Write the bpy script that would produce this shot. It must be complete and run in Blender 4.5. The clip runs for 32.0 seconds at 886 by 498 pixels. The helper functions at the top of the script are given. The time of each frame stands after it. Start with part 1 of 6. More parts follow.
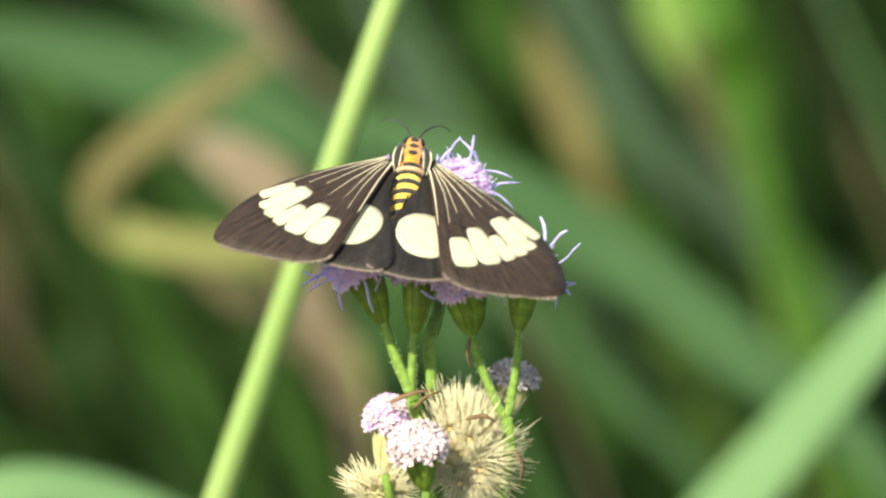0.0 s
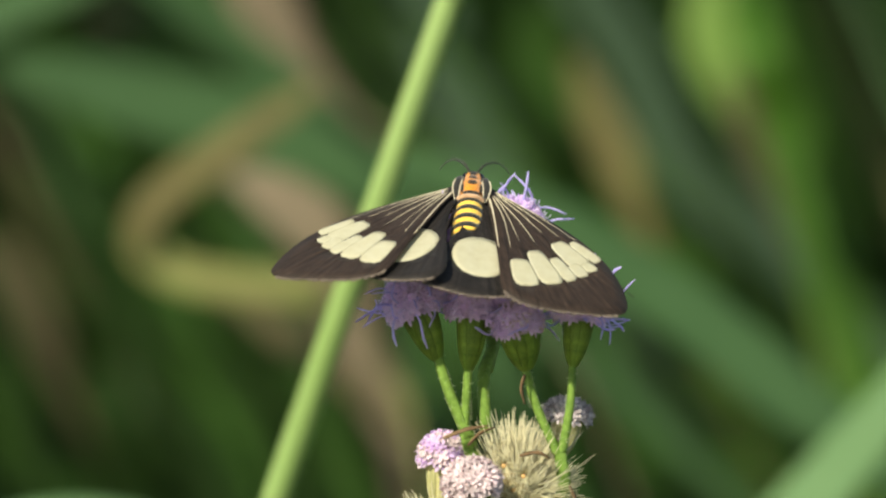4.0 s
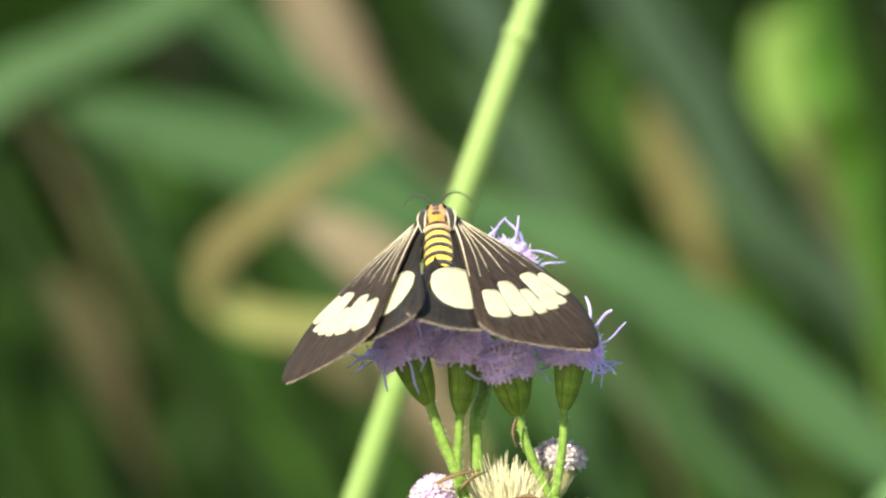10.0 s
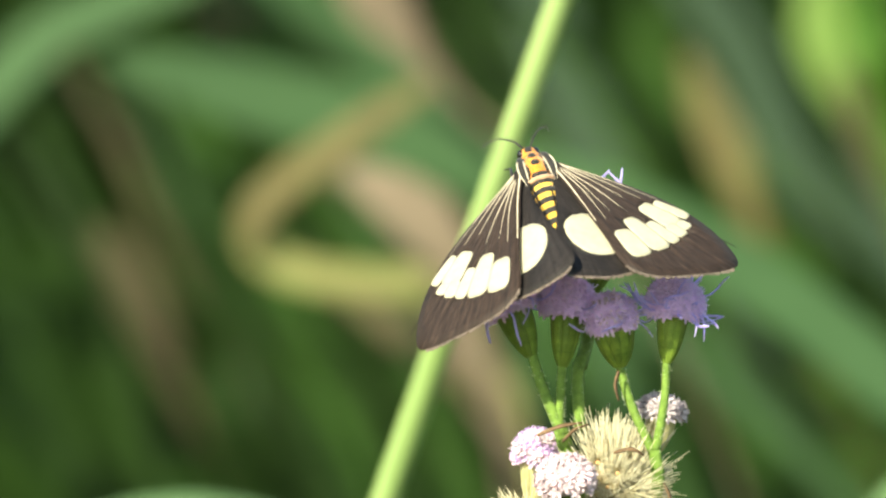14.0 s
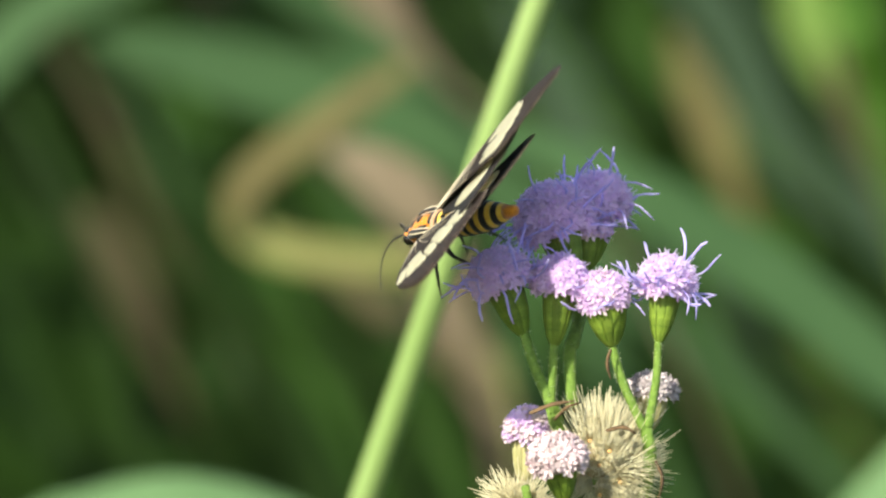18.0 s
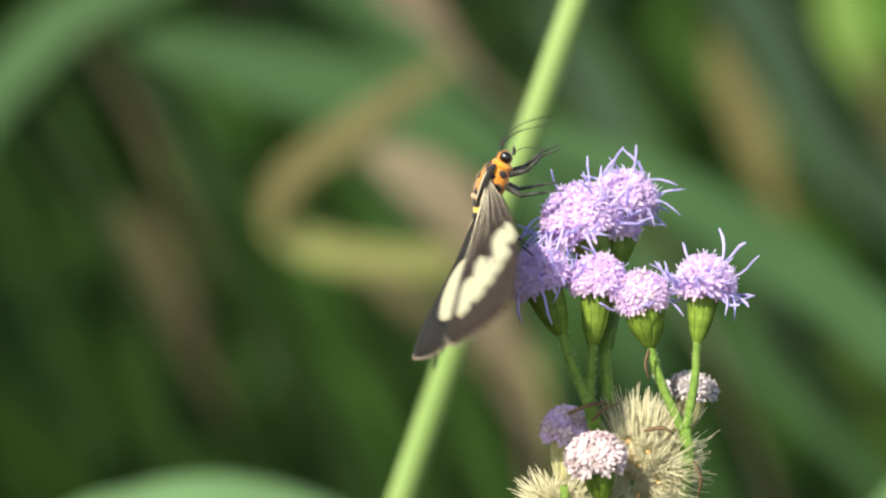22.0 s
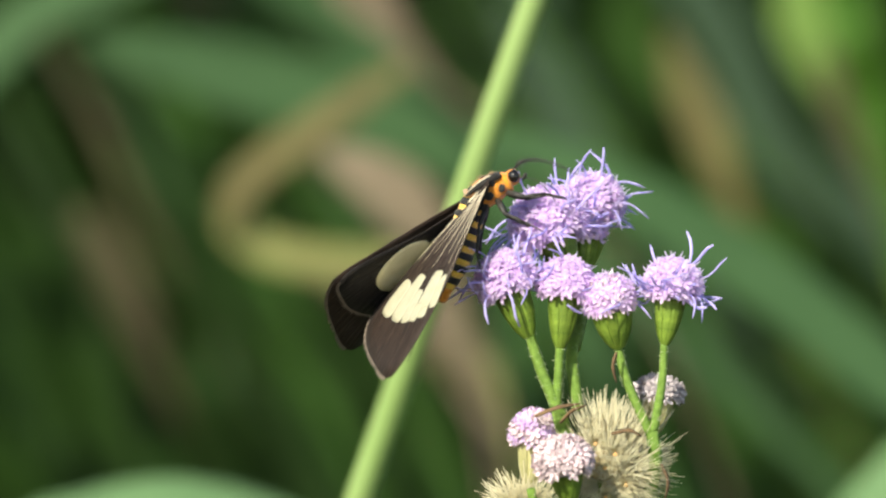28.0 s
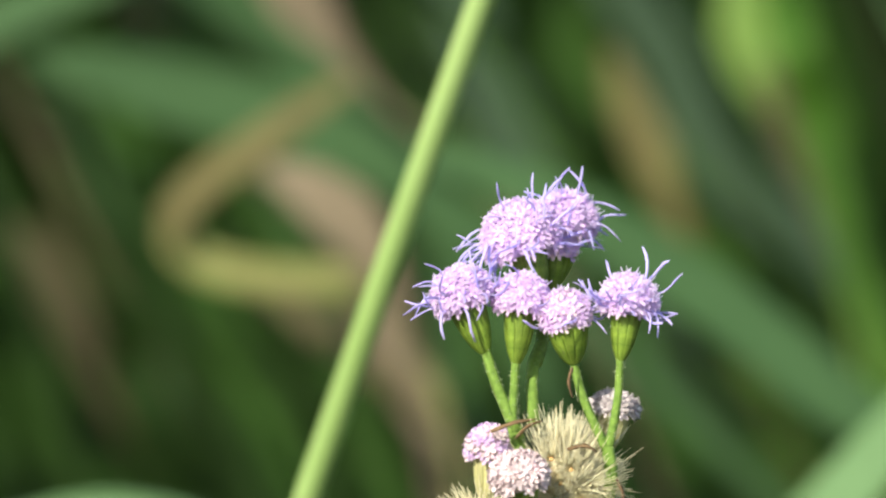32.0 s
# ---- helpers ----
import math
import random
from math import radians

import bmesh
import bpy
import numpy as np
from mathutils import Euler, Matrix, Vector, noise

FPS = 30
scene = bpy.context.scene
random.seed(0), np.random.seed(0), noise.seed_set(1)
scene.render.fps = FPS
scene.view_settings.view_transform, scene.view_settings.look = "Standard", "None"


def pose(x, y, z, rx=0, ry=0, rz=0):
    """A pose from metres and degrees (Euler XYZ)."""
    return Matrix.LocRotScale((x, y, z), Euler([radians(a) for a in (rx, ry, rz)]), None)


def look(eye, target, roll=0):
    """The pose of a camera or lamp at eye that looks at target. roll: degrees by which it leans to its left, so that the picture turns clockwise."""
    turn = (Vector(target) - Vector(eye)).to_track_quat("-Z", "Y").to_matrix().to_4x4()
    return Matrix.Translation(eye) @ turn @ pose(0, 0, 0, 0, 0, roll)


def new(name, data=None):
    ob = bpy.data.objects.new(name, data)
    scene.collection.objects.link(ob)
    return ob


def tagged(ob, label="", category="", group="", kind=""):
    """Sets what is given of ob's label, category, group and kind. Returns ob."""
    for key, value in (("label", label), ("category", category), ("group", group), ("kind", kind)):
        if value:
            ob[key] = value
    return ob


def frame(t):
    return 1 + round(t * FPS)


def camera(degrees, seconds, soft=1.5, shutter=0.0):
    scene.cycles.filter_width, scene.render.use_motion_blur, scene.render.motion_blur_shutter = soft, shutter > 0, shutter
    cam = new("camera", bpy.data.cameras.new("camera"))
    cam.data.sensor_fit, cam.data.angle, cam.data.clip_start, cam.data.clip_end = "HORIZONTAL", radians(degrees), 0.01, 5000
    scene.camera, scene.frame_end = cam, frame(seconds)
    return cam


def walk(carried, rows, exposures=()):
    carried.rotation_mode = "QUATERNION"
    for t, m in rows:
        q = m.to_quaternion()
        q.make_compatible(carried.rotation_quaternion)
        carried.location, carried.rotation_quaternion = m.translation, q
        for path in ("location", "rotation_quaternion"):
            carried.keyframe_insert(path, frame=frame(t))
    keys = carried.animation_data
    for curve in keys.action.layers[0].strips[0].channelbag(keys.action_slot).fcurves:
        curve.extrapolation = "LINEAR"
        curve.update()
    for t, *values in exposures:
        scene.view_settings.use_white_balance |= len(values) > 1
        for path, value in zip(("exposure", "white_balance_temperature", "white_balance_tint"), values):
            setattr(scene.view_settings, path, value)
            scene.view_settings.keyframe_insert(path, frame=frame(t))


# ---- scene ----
EYE = Vector((0.0, -1.2, 0.95))
TILT = -9.0          # the camera looks slightly down
FOCUS = 1.2          # metres to the flower
LENS = 4.772


def aim(pan, tilt):
    """Camera pose, turned by pan and tilt in degrees from its rest."""
    return Matrix.Translation(EYE) @ pose(0, 0, 0, 0, 0, pan) @ pose(0, 0, 0, 90 + TILT + tilt)


cam = camera(LENS, 32.0, soft=2.3, shutter=0.5)
cam.data.dof.use_dof = True
cam.data.dof.focus_distance = FOCUS
cam.data.dof.aperture_fstop = 21.0
cam.data.dof.aperture_blades = 7
walk(cam, [(t, aim(p, q)) for t, p, q in (
    (0.0, -0.4294, -0.1602),
    (0.5, -0.3198, -0.1882),
    (1.0, -0.3364, -0.2068),
    (1.5, -0.3011, -0.1742),
    (2.0, -0.3832, -0.1556),
    (2.5, -0.4274, -0.1556),
    (3.0, -0.4340, -0.1416),
    (3.5, -0.3554, -0.1041),
    (4.0, -0.1835, 0.0356),
    (4.5, -0.2301, 0.0402),
    (6.5, -0.0812, -0.0624),
    (7.0, -0.0737, -0.0204),
    (7.5, -0.0409, -0.0344),
    (8.0, 0.0165, -0.0716),
    (8.5, 0.0834, -0.0064),
    (9.0, 0.0757, 0.1008),
    (9.5, 0.1711, 0.2034),
    (10.0, 0.1856, 0.2689),
    (10.5, 0.2332, 0.2780),
    (11.0, 0.2149, 0.3386),
    (11.5, 0.2857, 0.2780),
    (12.0, 0.2906, 0.0451),
    (12.5, 0.2392, 0.0030),
    (13.0, 0.3237, 0.0451),
    (13.5, 0.3930, 0.0262),
    (14.0, 0.4245, 0.0171),
    (14.5, 0.4150, 0.0122),
    (16.5, 0.3200, -0.1422),
    (17.0, 0.3661, -0.0968),
    (17.5, 0.3338, -0.0641),
    (18.0, 0.3491, -0.1003),
    (18.5, 0.3612, -0.1201),
    (19.0, 0.4274, -0.1375),
    (19.5, 0.4584, -0.1481),
    (20.0, 0.4767, -0.1515),
    (20.5, 0.4903, -0.1236),
    (21.0, 0.5082, -0.1085),
    (21.5, 0.5208, -0.0933),
    (22.0, 0.5513, -0.0980),
    (22.5, 0.5531, -0.1003),
    (23.0, 0.5217, -0.1003),
    (23.5, 0.5457, -0.0980),
    (24.0, 0.5386, -0.1048),
    (24.5, 0.5481, -0.1096),
    (26.5, 0.5147, -0.1061),
    (27.0, 0.4678, -0.1014),
    (27.5, 0.4087, -0.0933),
    (28.0, 0.3165, -0.0839),
    (28.5, 0.2443, -0.0595),
    (29.0, 0.1932, -0.0419),
    (29.5, 0.1409, -0.0431),
    (30.0, 0.0897, -0.0339),
    (30.5, 0.0660, -0.0362),
    (31.0, 0.0381, -0.0407),
    (31.5, 0.0158, -0.0501),
    (32.0, 0.0005, 0.0000),
)], exposures=((0.0, 1.15, 7450, 0), (1.0, 1.15, 7450, 0), (2.0, 1.42, 7450, 0), (3.0, 1.15, 7450, 0), (3.4, 1.15, 7450, 0), (3.9, 0.45, 7450, 0), (4.6, 0.47, 7450, 0), (6.5, 0.96, 7450, 0), (9.0, 1.11, 7450, 0), (11.0, 1.26, 7450, 0), (14.5, 1.21, 7450, 0), (16.5, 1.01, 7250, 1), (20.0, 0.77, 7050, 3), (23.0, 0.83, 7050, 3), (26.5, 0.75, 7050, 3), (28.0, 0.71, 7050, 3), (31.0, 0.81, 7050, 3), (32.0, 0.77, 7050, 3)))


REST = aim(0, 0)


def view(u, v, d=0.0):
    """World point u mm right and v mm up of the rest view's axis (as seen at the flower), d mm behind the flower."""
    k = (FOCUS * 1000 + d) / (FOCUS * 1000)
    return REST @ Vector((u * k / 1000, v * k / 1000, -(FOCUS + d / 1000)))


# ---- light ----
world = bpy.data.worlds.new("sky")
scene.world = world
world.use_nodes = True
wn = world.node_tree
sky = wn.nodes.new("ShaderNodeTexSky")
sky.sky_type, sky.sun_disc = "NISHITA", False
SUN_FROM = Vector((-0.40, -0.66, 0.64)).normalized()
sky.sun_elevation = math.asin(SUN_FROM.z)
sky.sun_rotation = math.atan2(SUN_FROM.x, SUN_FROM.y)
wn.nodes["Background"].inputs["Strength"].default_value = 0.12
wn.links.new(sky.outputs["Color"], wn.nodes["Background"].inputs["Color"])
sun = new("sun", bpy.data.lights.new("sun", "SUN"))
sun.data.energy, sun.data.angle, sun.data.color = 4.4, radians(0.53), (1.0, 0.95, 0.86)
sun.matrix_world = look(SUN_FROM * 5, (0, 0, 0))

# ---- materials ----


def mat(name, base, dark=None, scale=60.0, rough=0.6, bump=0.0, bump_scale=None, trans=0.0, spec=0.3, fine=None, vary=0.0, sheen=0.0, coords="Object", stretch=(1, 1, 1)):
    """A node material: two noise scales between base and dark, bump, and light passing through thin parts."""
    m = bpy.data.materials.new(name)
    m.use_nodes = True
    n, l = m.node_tree.nodes, m.node_tree.links
    b = n["Principled BSDF"]
    b.inputs["Roughness"].default_value = rough
    b.inputs["Specular IOR Level"].default_value = spec
    b.inputs["Sheen Weight"].default_value = sheen
    tc = n.new("ShaderNodeTexCoord")
    mp = n.new("ShaderNodeMapping")
    mp.inputs["Scale"].default_value = stretch
    l.new(tc.outputs[coords], mp.inputs["Vector"])
    a = n.new("ShaderNodeTexNoise")
    a.inputs["Scale"].default_value, a.inputs["Detail"].default_value = scale, 4
    l.new(mp.outputs["Vector"], a.inputs["Vector"])
    f = n.new("ShaderNodeTexNoise")
    f.inputs["Scale"].default_value, f.inputs["Detail"].default_value = fine or scale * 7, 3
    l.new(mp.outputs["Vector"], f.inputs["Vector"])
    mixf = n.new("ShaderNodeMath")
    mixf.operation = "MULTIPLY_ADD"
    l.new(f.outputs["Fac"], mixf.inputs[0])
    mixf.inputs[1].default_value = 0.5
    l.new(a.outputs["Fac"], mixf.inputs[2])
    ramp = n.new("ShaderNodeMapRange")
    ramp.inputs["From Min"].default_value, ramp.inputs["From Max"].default_value = 0.5, 1.0
    l.new(mixf.outputs[0], ramp.inputs["Value"])
    mix = n.new("ShaderNodeMix")
    mix.data_type = "RGBA"
    dark = dark or tuple(c * 0.7 for c in base)
    mix.inputs["A"].default_value, mix.inputs["B"].default_value = (*dark, 1), (*base, 1)
    l.new(ramp.outputs["Result"], mix.inputs["Factor"])
    col = mix.outputs["Result"]
    if vary:
        oi = n.new("ShaderNodeObjectInfo")
        hsv = n.new("ShaderNodeHueSaturation")
        mr = n.new("ShaderNodeMapRange")
        mr.inputs["To Min"].default_value, mr.inputs["To Max"].default_value = 1 - vary, 1 + vary
        l.new(oi.outputs["Random"], mr.inputs["Value"])
        l.new(mr.outputs["Result"], hsv.inputs["Value"])
        l.new(col, hsv.inputs["Color"])
        col = hsv.outputs["Color"]
    l.new(col, b.inputs["Base Color"])
    if bump:
        bp = n.new("ShaderNodeBump")
        bp.inputs["Strength"].default_value, bp.inputs["Distance"].default_value = bump, 0.0002
        l.new(f.outputs["Fac"], bp.inputs["Height"])
        l.new(bp.outputs["Normal"], b.inputs["Normal"])
    if trans:
        tr = n.new("ShaderNodeBsdfTranslucent")
        l.new(col, tr.inputs["Color"])
        ms = n.new("ShaderNodeMixShader")
        ms.inputs["Fac"].default_value = trans
        l.new(b.outputs["BSDF"], ms.inputs[1])
        l.new(tr.outputs["BSDF"], ms.inputs[2])
        l.new(ms.outputs["Shader"], n["Material Output"].inputs["Surface"])
    return m


M_SOIL = mat("soil", (0.062, 0.080, 0.028), (0.040, 0.032, 0.016), 8, 0.95, 0.6)
# green leaf darkened so that blades read as standing in shade
M_LEAF = mat("leaf_green_shade", (0.0160, 0.042, 0.0045), (0.0085, 0.025, 0.0025), 14, 0.62, 0.2, trans=0.25, vary=0.15, spec=0.15)
M_LEAF_BLUE = mat("leaf_blue_green", (0.052, 0.112, 0.041), (0.034, 0.077, 0.027), 12, 0.62, 0.2, trans=0.2, vary=0.1, spec=0.15)
M_LEAF_LIGHT = mat("leaf_light_green", (0.15, 0.262, 0.118), (0.11, 0.205, 0.085), 12, 0.62, 0.2, trans=0.3, vary=0.1, spec=0.15)
M_LEAF_YELLOW = mat("leaf_yellow_green", (0.040, 0.108, 0.009), (0.021, 0.064, 0.005), 16, 0.62, 0.2, trans=0.35, vary=0.1)
# yellow-green leaf paled so that its colour carries the sun's glow
M_LEAF_SUN_PAINTED = mat("leaf_painted_sun", (0.21, 0.34, 0.085), (0.15, 0.26, 0.05), 16, 0.62, 0.2, trans=0.35)
M_LEAF_MID = mat("leaf_grey_green", (0.062, 0.130, 0.050), (0.040, 0.090, 0.033), 12, 0.62, 0.2, trans=0.22, vary=0.08, spec=0.15)
M_LEAF_FRESH = mat("leaf_fresh_green", (0.062, 0.160, 0.013), (0.037, 0.100, 0.008), 16, 0.62, 0.2, trans=0.35, vary=0.1)
M_LEAF_TEAL = mat("leaf_dusky", (0.044, 0.079, 0.043), (0.027, 0.052, 0.028), 12, 0.5, 0.2, trans=0.15, vary=0.1)
# near-black green: the shade deep in the grass is put into the colour
M_THICKET = mat("leaf_painted_shade", (0.0165, 0.046, 0.0048), (0.008, 0.024, 0.0022), 9, 0.55, 0.2, trans=0.2)
M_DRY = mat("dry_leaf", (0.092, 0.079, 0.038), (0.050, 0.042, 0.019), 22, 0.8, 0.4, trans=0.15, vary=0.12)
M_STRAW = mat("straw_leaf", (0.18, 0.16, 0.060), (0.080, 0.060, 0.023), 60, 0.7, 0.3, trans=0.25)
M_PINKDRY = mat("bleached_dry_leaf", (0.188, 0.148, 0.098), (0.105, 0.082, 0.052), 18, 0.85, 0.4, trans=0.1)
M_STRAWGREEN = mat("yellowing_leaf", (0.225, 0.235, 0.080), (0.14, 0.135, 0.045), 45, 0.7, 0.3, trans=0.25)
M_STALK = mat("grass_stalk", (0.31, 0.42, 0.155), (0.21, 0.32, 0.09), 40, 0.45, 0.15, trans=0.12, stretch=(1, 1, 0.15))

# ---- helpers ----


def part(name, bm, material, parent=None, label="", smooth=True):
    """Links a bmesh as one mesh object under a thing or a part."""
    me = bpy.data.meshes.new(name)
    bm.normal_update()
    bm.to_mesh(me)
    bm.free()
    me.materials.append(material)
    if smooth:
        me.polygons.foreach_set("use_smooth", [True] * len(me.polygons))
    ob = new(name, me)
    ob.parent = parent
    return tagged(ob, label)


def piece(name, me, parent, m):
    """One more object on shared mesh data, in its parent's space."""
    ob = new(name, me)
    ob.parent = parent
    ob.matrix_basis = m
    return ob


def smooth_line(points, n):
    """n + 1 points of a Catmull-Rom line through points."""
    p = [Vector(q) for q in points]
    p = [p[0] * 2 - p[1]] + p + [p[-1] * 2 - p[-2]]
    out, k = [], len(p) - 3
    for i in range(n + 1):
        s = i / n * k
        j = min(int(s), k - 1)
        t = s - j
        a, b, c, d = p[j:j + 4]
        out.append(0.5 * (2 * b + (c - a) * t + (2 * a - 5 * b + 4 * c - d) * t * t + (3 * b - a - 3 * c + d) * t ** 3))
    return out


def tube(bm, points, radii, seg=8, squash=1.0, cap=True):
    """A round, tapering tube along points, into bm."""
    rings, pts = [], [Vector(p) for p in points]
    side = None
    for i, p in enumerate(pts):
        t = (pts[min(i + 1, len(pts) - 1)] - pts[max(i - 1, 0)]).normalized()
        if side is None:
            side = t.orthogonal().normalized()
        side = (side - t * side.dot(t)).normalized()
        up = t.cross(side)
        r = radii[i] if hasattr(radii, "__len__") else radii
        rings.append([bm.verts.new(p + side * (r * math.cos(a)) + up * (r * squash * math.sin(a))) for a in (2 * math.pi * k / seg for k in range(seg))])
    for a, b in zip(rings, rings[1:]):
        for k in range(seg):
            bm.faces.new((a[k], a[(k + 1) % seg], b[(k + 1) % seg], b[k]))
    if cap:
        bm.faces.new(rings[0][::-1])
        bm.faces.new(rings[-1])
    return bm


def ribbon(bm, points, widths, facing, fold=0.18, thick=0.0004):
    """A grass blade with a keeled midrib and thickness along points; its face looks towards facing."""
    pts, rows = [Vector(p) for p in points], []
    for i, p in enumerate(pts):
        t = (pts[min(i + 1, len(pts) - 1)] - pts[max(i - 1, 0)]).normalized()
        side = t.cross(Vector(facing)).normalized()
        nrm = side.cross(t).normalized()
        w = widths[i] / 2
        rows.append([bm.verts.new(p + side * (w * s) + nrm * (abs(s) * w * fold + off)) for off in (0, -thick) for s in (-1, -0.5, 0, 0.5, 1)])
    for a, b in zip(rows, rows[1:]):
        for k in range(4):
            bm.faces.new((a[k], a[k + 1], b[k + 1], b[k]))
            bm.faces.new((a[k + 6], a[k + 5], b[k + 5], b[k + 6]))
        bm.faces.new((a[5], a[0], b[0], b[5]))
        bm.faces.new((a[4], a[9], b[9], b[4]))
    return bm


def spin(bm, profile, seg=16, m=Matrix()):
    """A turned form from (radius, height) pairs, into bm."""
    rings = [[bm.verts.new(m @ Vector((r * math.cos(2 * math.pi * k / seg), r * math.sin(2 * math.pi * k / seg), z))) for k in range(seg)] for r, z in profile]
    for a, b in zip(rings, rings[1:]):
        for k in range(seg):
            bm.faces.new((a[k], a[(k + 1) % seg], b[(k + 1) % seg], b[k]))
    bm.faces.new(rings[0][::-1])
    bm.faces.new(rings[-1])
    return bm


# ---- ground ----
bm = bmesh.new()
S = 28
verts = {}
for i in range(S + 1):
    for j in range(S + 1):
        x, y = [math.copysign(abs(k / S * 2 - 1) ** 3, k / S * 2 - 1) * 400 for k in (i, j)]
        verts[i, j] = bm.verts.new((x, y, 0.03 * noise.noise((x * 0.9, y * 0.9, 0)) if abs(x) + abs(y) < 60 else 0))
for i in range(S):
    for j in range(S):
        bm.faces.new((verts[i, j], verts[i + 1, j], verts[i + 1, j + 1], verts[i, j + 1]))
ground = tagged(part("ground", bm, M_SOIL), "brown soil thinly grown over with green grass", "ground", kind="structure")

# ---- tall grass behind the flower ----


def blade(path, width, material, label, clump, face=(0.0, -0.85, 0.5), taper=0.25, n=28, profile=None, rooted=True):
    """One long grass leaf of a clump through (u, v, d) points of the view, rooted in the soil unless it grows from another leaf."""
    p = [view(*q) for q in path]
    a, away = p[0], p[0] - p[1]
    foot = Vector((a.x + away.x * 0.4, a.y + away.y * 0.4 + 0.02, 0.0))
    stem = []
    if rooted:
        k = max(4, round(2 * n / (len(p) + 1)))
        c = a + away.normalized() * min(0.15, (foot - a).length * 0.35)
        stem = [foot.lerp(c, i / k).lerp(c.lerp(a, i / k), i / k) for i in range(k)]
    line = stem + smooth_line(p, n - len(stem))
    base = clump.location
    w = []
    for i in range(n + 1):
        s = i / n
        if profile:
            k = s * (len(profile) - 1)
            j = min(int(k), len(profile) - 2)
            w.append(width / 1000 * (profile[j] + (profile[j + 1] - profile[j]) * (k - j)))
        else:
            w.append(width / 1000 * (1 - (1 - taper) * max(0, s - 0.35) / 0.65) * min(1.0, 0.45 + s * 2))
    ob = part("leaf", ribbon(bmesh.new(), [q - base for q in line], w, face), material, clump)
    return tagged(ob, label)


BLUEGREEN = "broad blue-green grass blade, soft in the distance"
PALE = "pale green arching grass blade in sunlight"
FRESH = "bright yellow-green upright grass blade"
NARROW = "narrow green grass blade, painted dark as in shade"
DRYL = "dry brown grass blade among the green"
TIP = (0.05, 0.05, 0.06, 0.1, 0.35, 0.9, 1.0, 0.5)
clump_right, clump_back, clump_left, clump_dry = (tagged(new(n), l, "grass", "clumps of tall grass") for n, l in (
    ("grass_clump", "clump of pale and bright green tall grass blades"),
    ("grass_clump", "clump of broad blue-green tall grass blades"),
    ("grass_clump", "clump of narrow green grass blades, most painted dark as in shade"),
    ("grass_clump", "clump of bent and bleached dry grass blades")))
for c, x, y in ((clump_right, 0.12, 0.45), (clump_back, 0.05, 0.55), (clump_left, -0.1, 0.5), (clump_dry, -0.02, 0.5)):
    c.location = (x, y, 0)
# clump_right: pale leaf low in front, fresh uprights and a tip painted sunlit behind
blade([(26.5, -50.3, 330), (41.5, -32.5, 330), (49.5, -23.1, 330), (57.0, -14.2, 330), (64.8, -5.4, 330)], 11.0, M_LEAF_LIGHT, PALE, clump_right, taper=0.6, face=(-0.1, -0.8, 0.6))
blade([(-71.1, -55.4, 285), (-53.8, -36.3, 285), (-46.2, -32.5, 285), (-37.9, -30.6, 285), (-29.0, -31.8, 285), (-20.0, -35.7, 285), (-10.5, -42.7, 285)], 12.6, M_LEAF_LIGHT, PALE, clump_right, face=(0, -0.5, 1), taper=0.6)
blade([(55.2, -32.5, 560), (48.2, -10.1, 560), (45.0, 2.6, 560), (41.8, 15.4, 560), (39.0, 25.6, 560), (37.1, 35.8, 640)], 7.6, M_LEAF_FRESH, FRESH, clump_right, profile=(0.2, 0.2, 0.3, 0.45, 0.7, 1.0, 1.0, 0.8))
blade([(56.5, -29.3, 640), (51.5, -14.0, 640), (48.5, -4.0, 640), (46.0, 8.0, 640), (42.5, 22.0, 640)], 8.6, M_LEAF_FRESH, FRESH, clump_right, profile=(0.2, 0.2, 0.3, 0.7, 1.0, 0.9, 0.5, 0.2))
blade([(40.6, -29.3, 690), (31.0, 1.3, 690), (25.9, 17.9, 690), (20.8, 32.6, 690), (18.2, 38.3, 690)], 7.0, M_LEAF_YELLOW, FRESH, clump_right, taper=0.7)
blade([(34.8, -10.1, 700), (23.3, 7.1, 700), (16.0, 19.8, 700), (10.9, 30.7, 700), (7.4, 38.3, 700)], 8.6, M_LEAF_YELLOW, FRESH, clump_right, taper=0.8)
blade([(49.5, -22.9, 600), (44.4, -0.6, 600), (39.6, 12.8, 600), (36.9, 20.5, 600), (35.5, 25.6, 600), (34.3, 32.0, 600)], 14.4, M_LEAF_SUN_PAINTED, "leaf tip of yellow-green grass, sunlight painted into its pale colour", clump_right, profile=TIP)
# clump_back: broad leaves lying across the view
blade([(77.6, -61.2, 410), (58.4, -28.6, 410), (43.1, -15.9, 410), (30.4, -5.7, 410), (18.2, 2.0, 410), (8.0, 7.4, 410), (-2.8, 11.4, 410)], 10.4, M_LEAF_MID, BLUEGREEN, clump_back, n=36, profile=(0.25, 0.25, 0.3, 0.6, 0.95, 1.0, 0.95, 0.7, 0.35))
blade([(64.8, -61.2, 520), (32.3, -23.5, 520), (2.0, 2.9, 520), (-8.5, 11.0, 520), (-20.0, 14.9, 520), (-31.5, 17.9, 520), (-40.4, 20.3, 520), (-46.8, 21.7, 520)], 13.3, M_LEAF_BLUE, BLUEGREEN, clump_back, n=40, profile=(0.1, 0.1, 0.12, 0.25, 0.6, 0.95, 1.0, 0.9, 0.6, 0.15))
blade([(-76.8, -16.5, 560), (-66.6, 9.0, 560), (-54.8, 23.0, 560), (-46.8, 27.2, 560), (-37.9, 31.3, 560), (-29.6, 36.4, 560)], 9.8, M_LEAF_BLUE, BLUEGREEN, clump_back, taper=0.7)
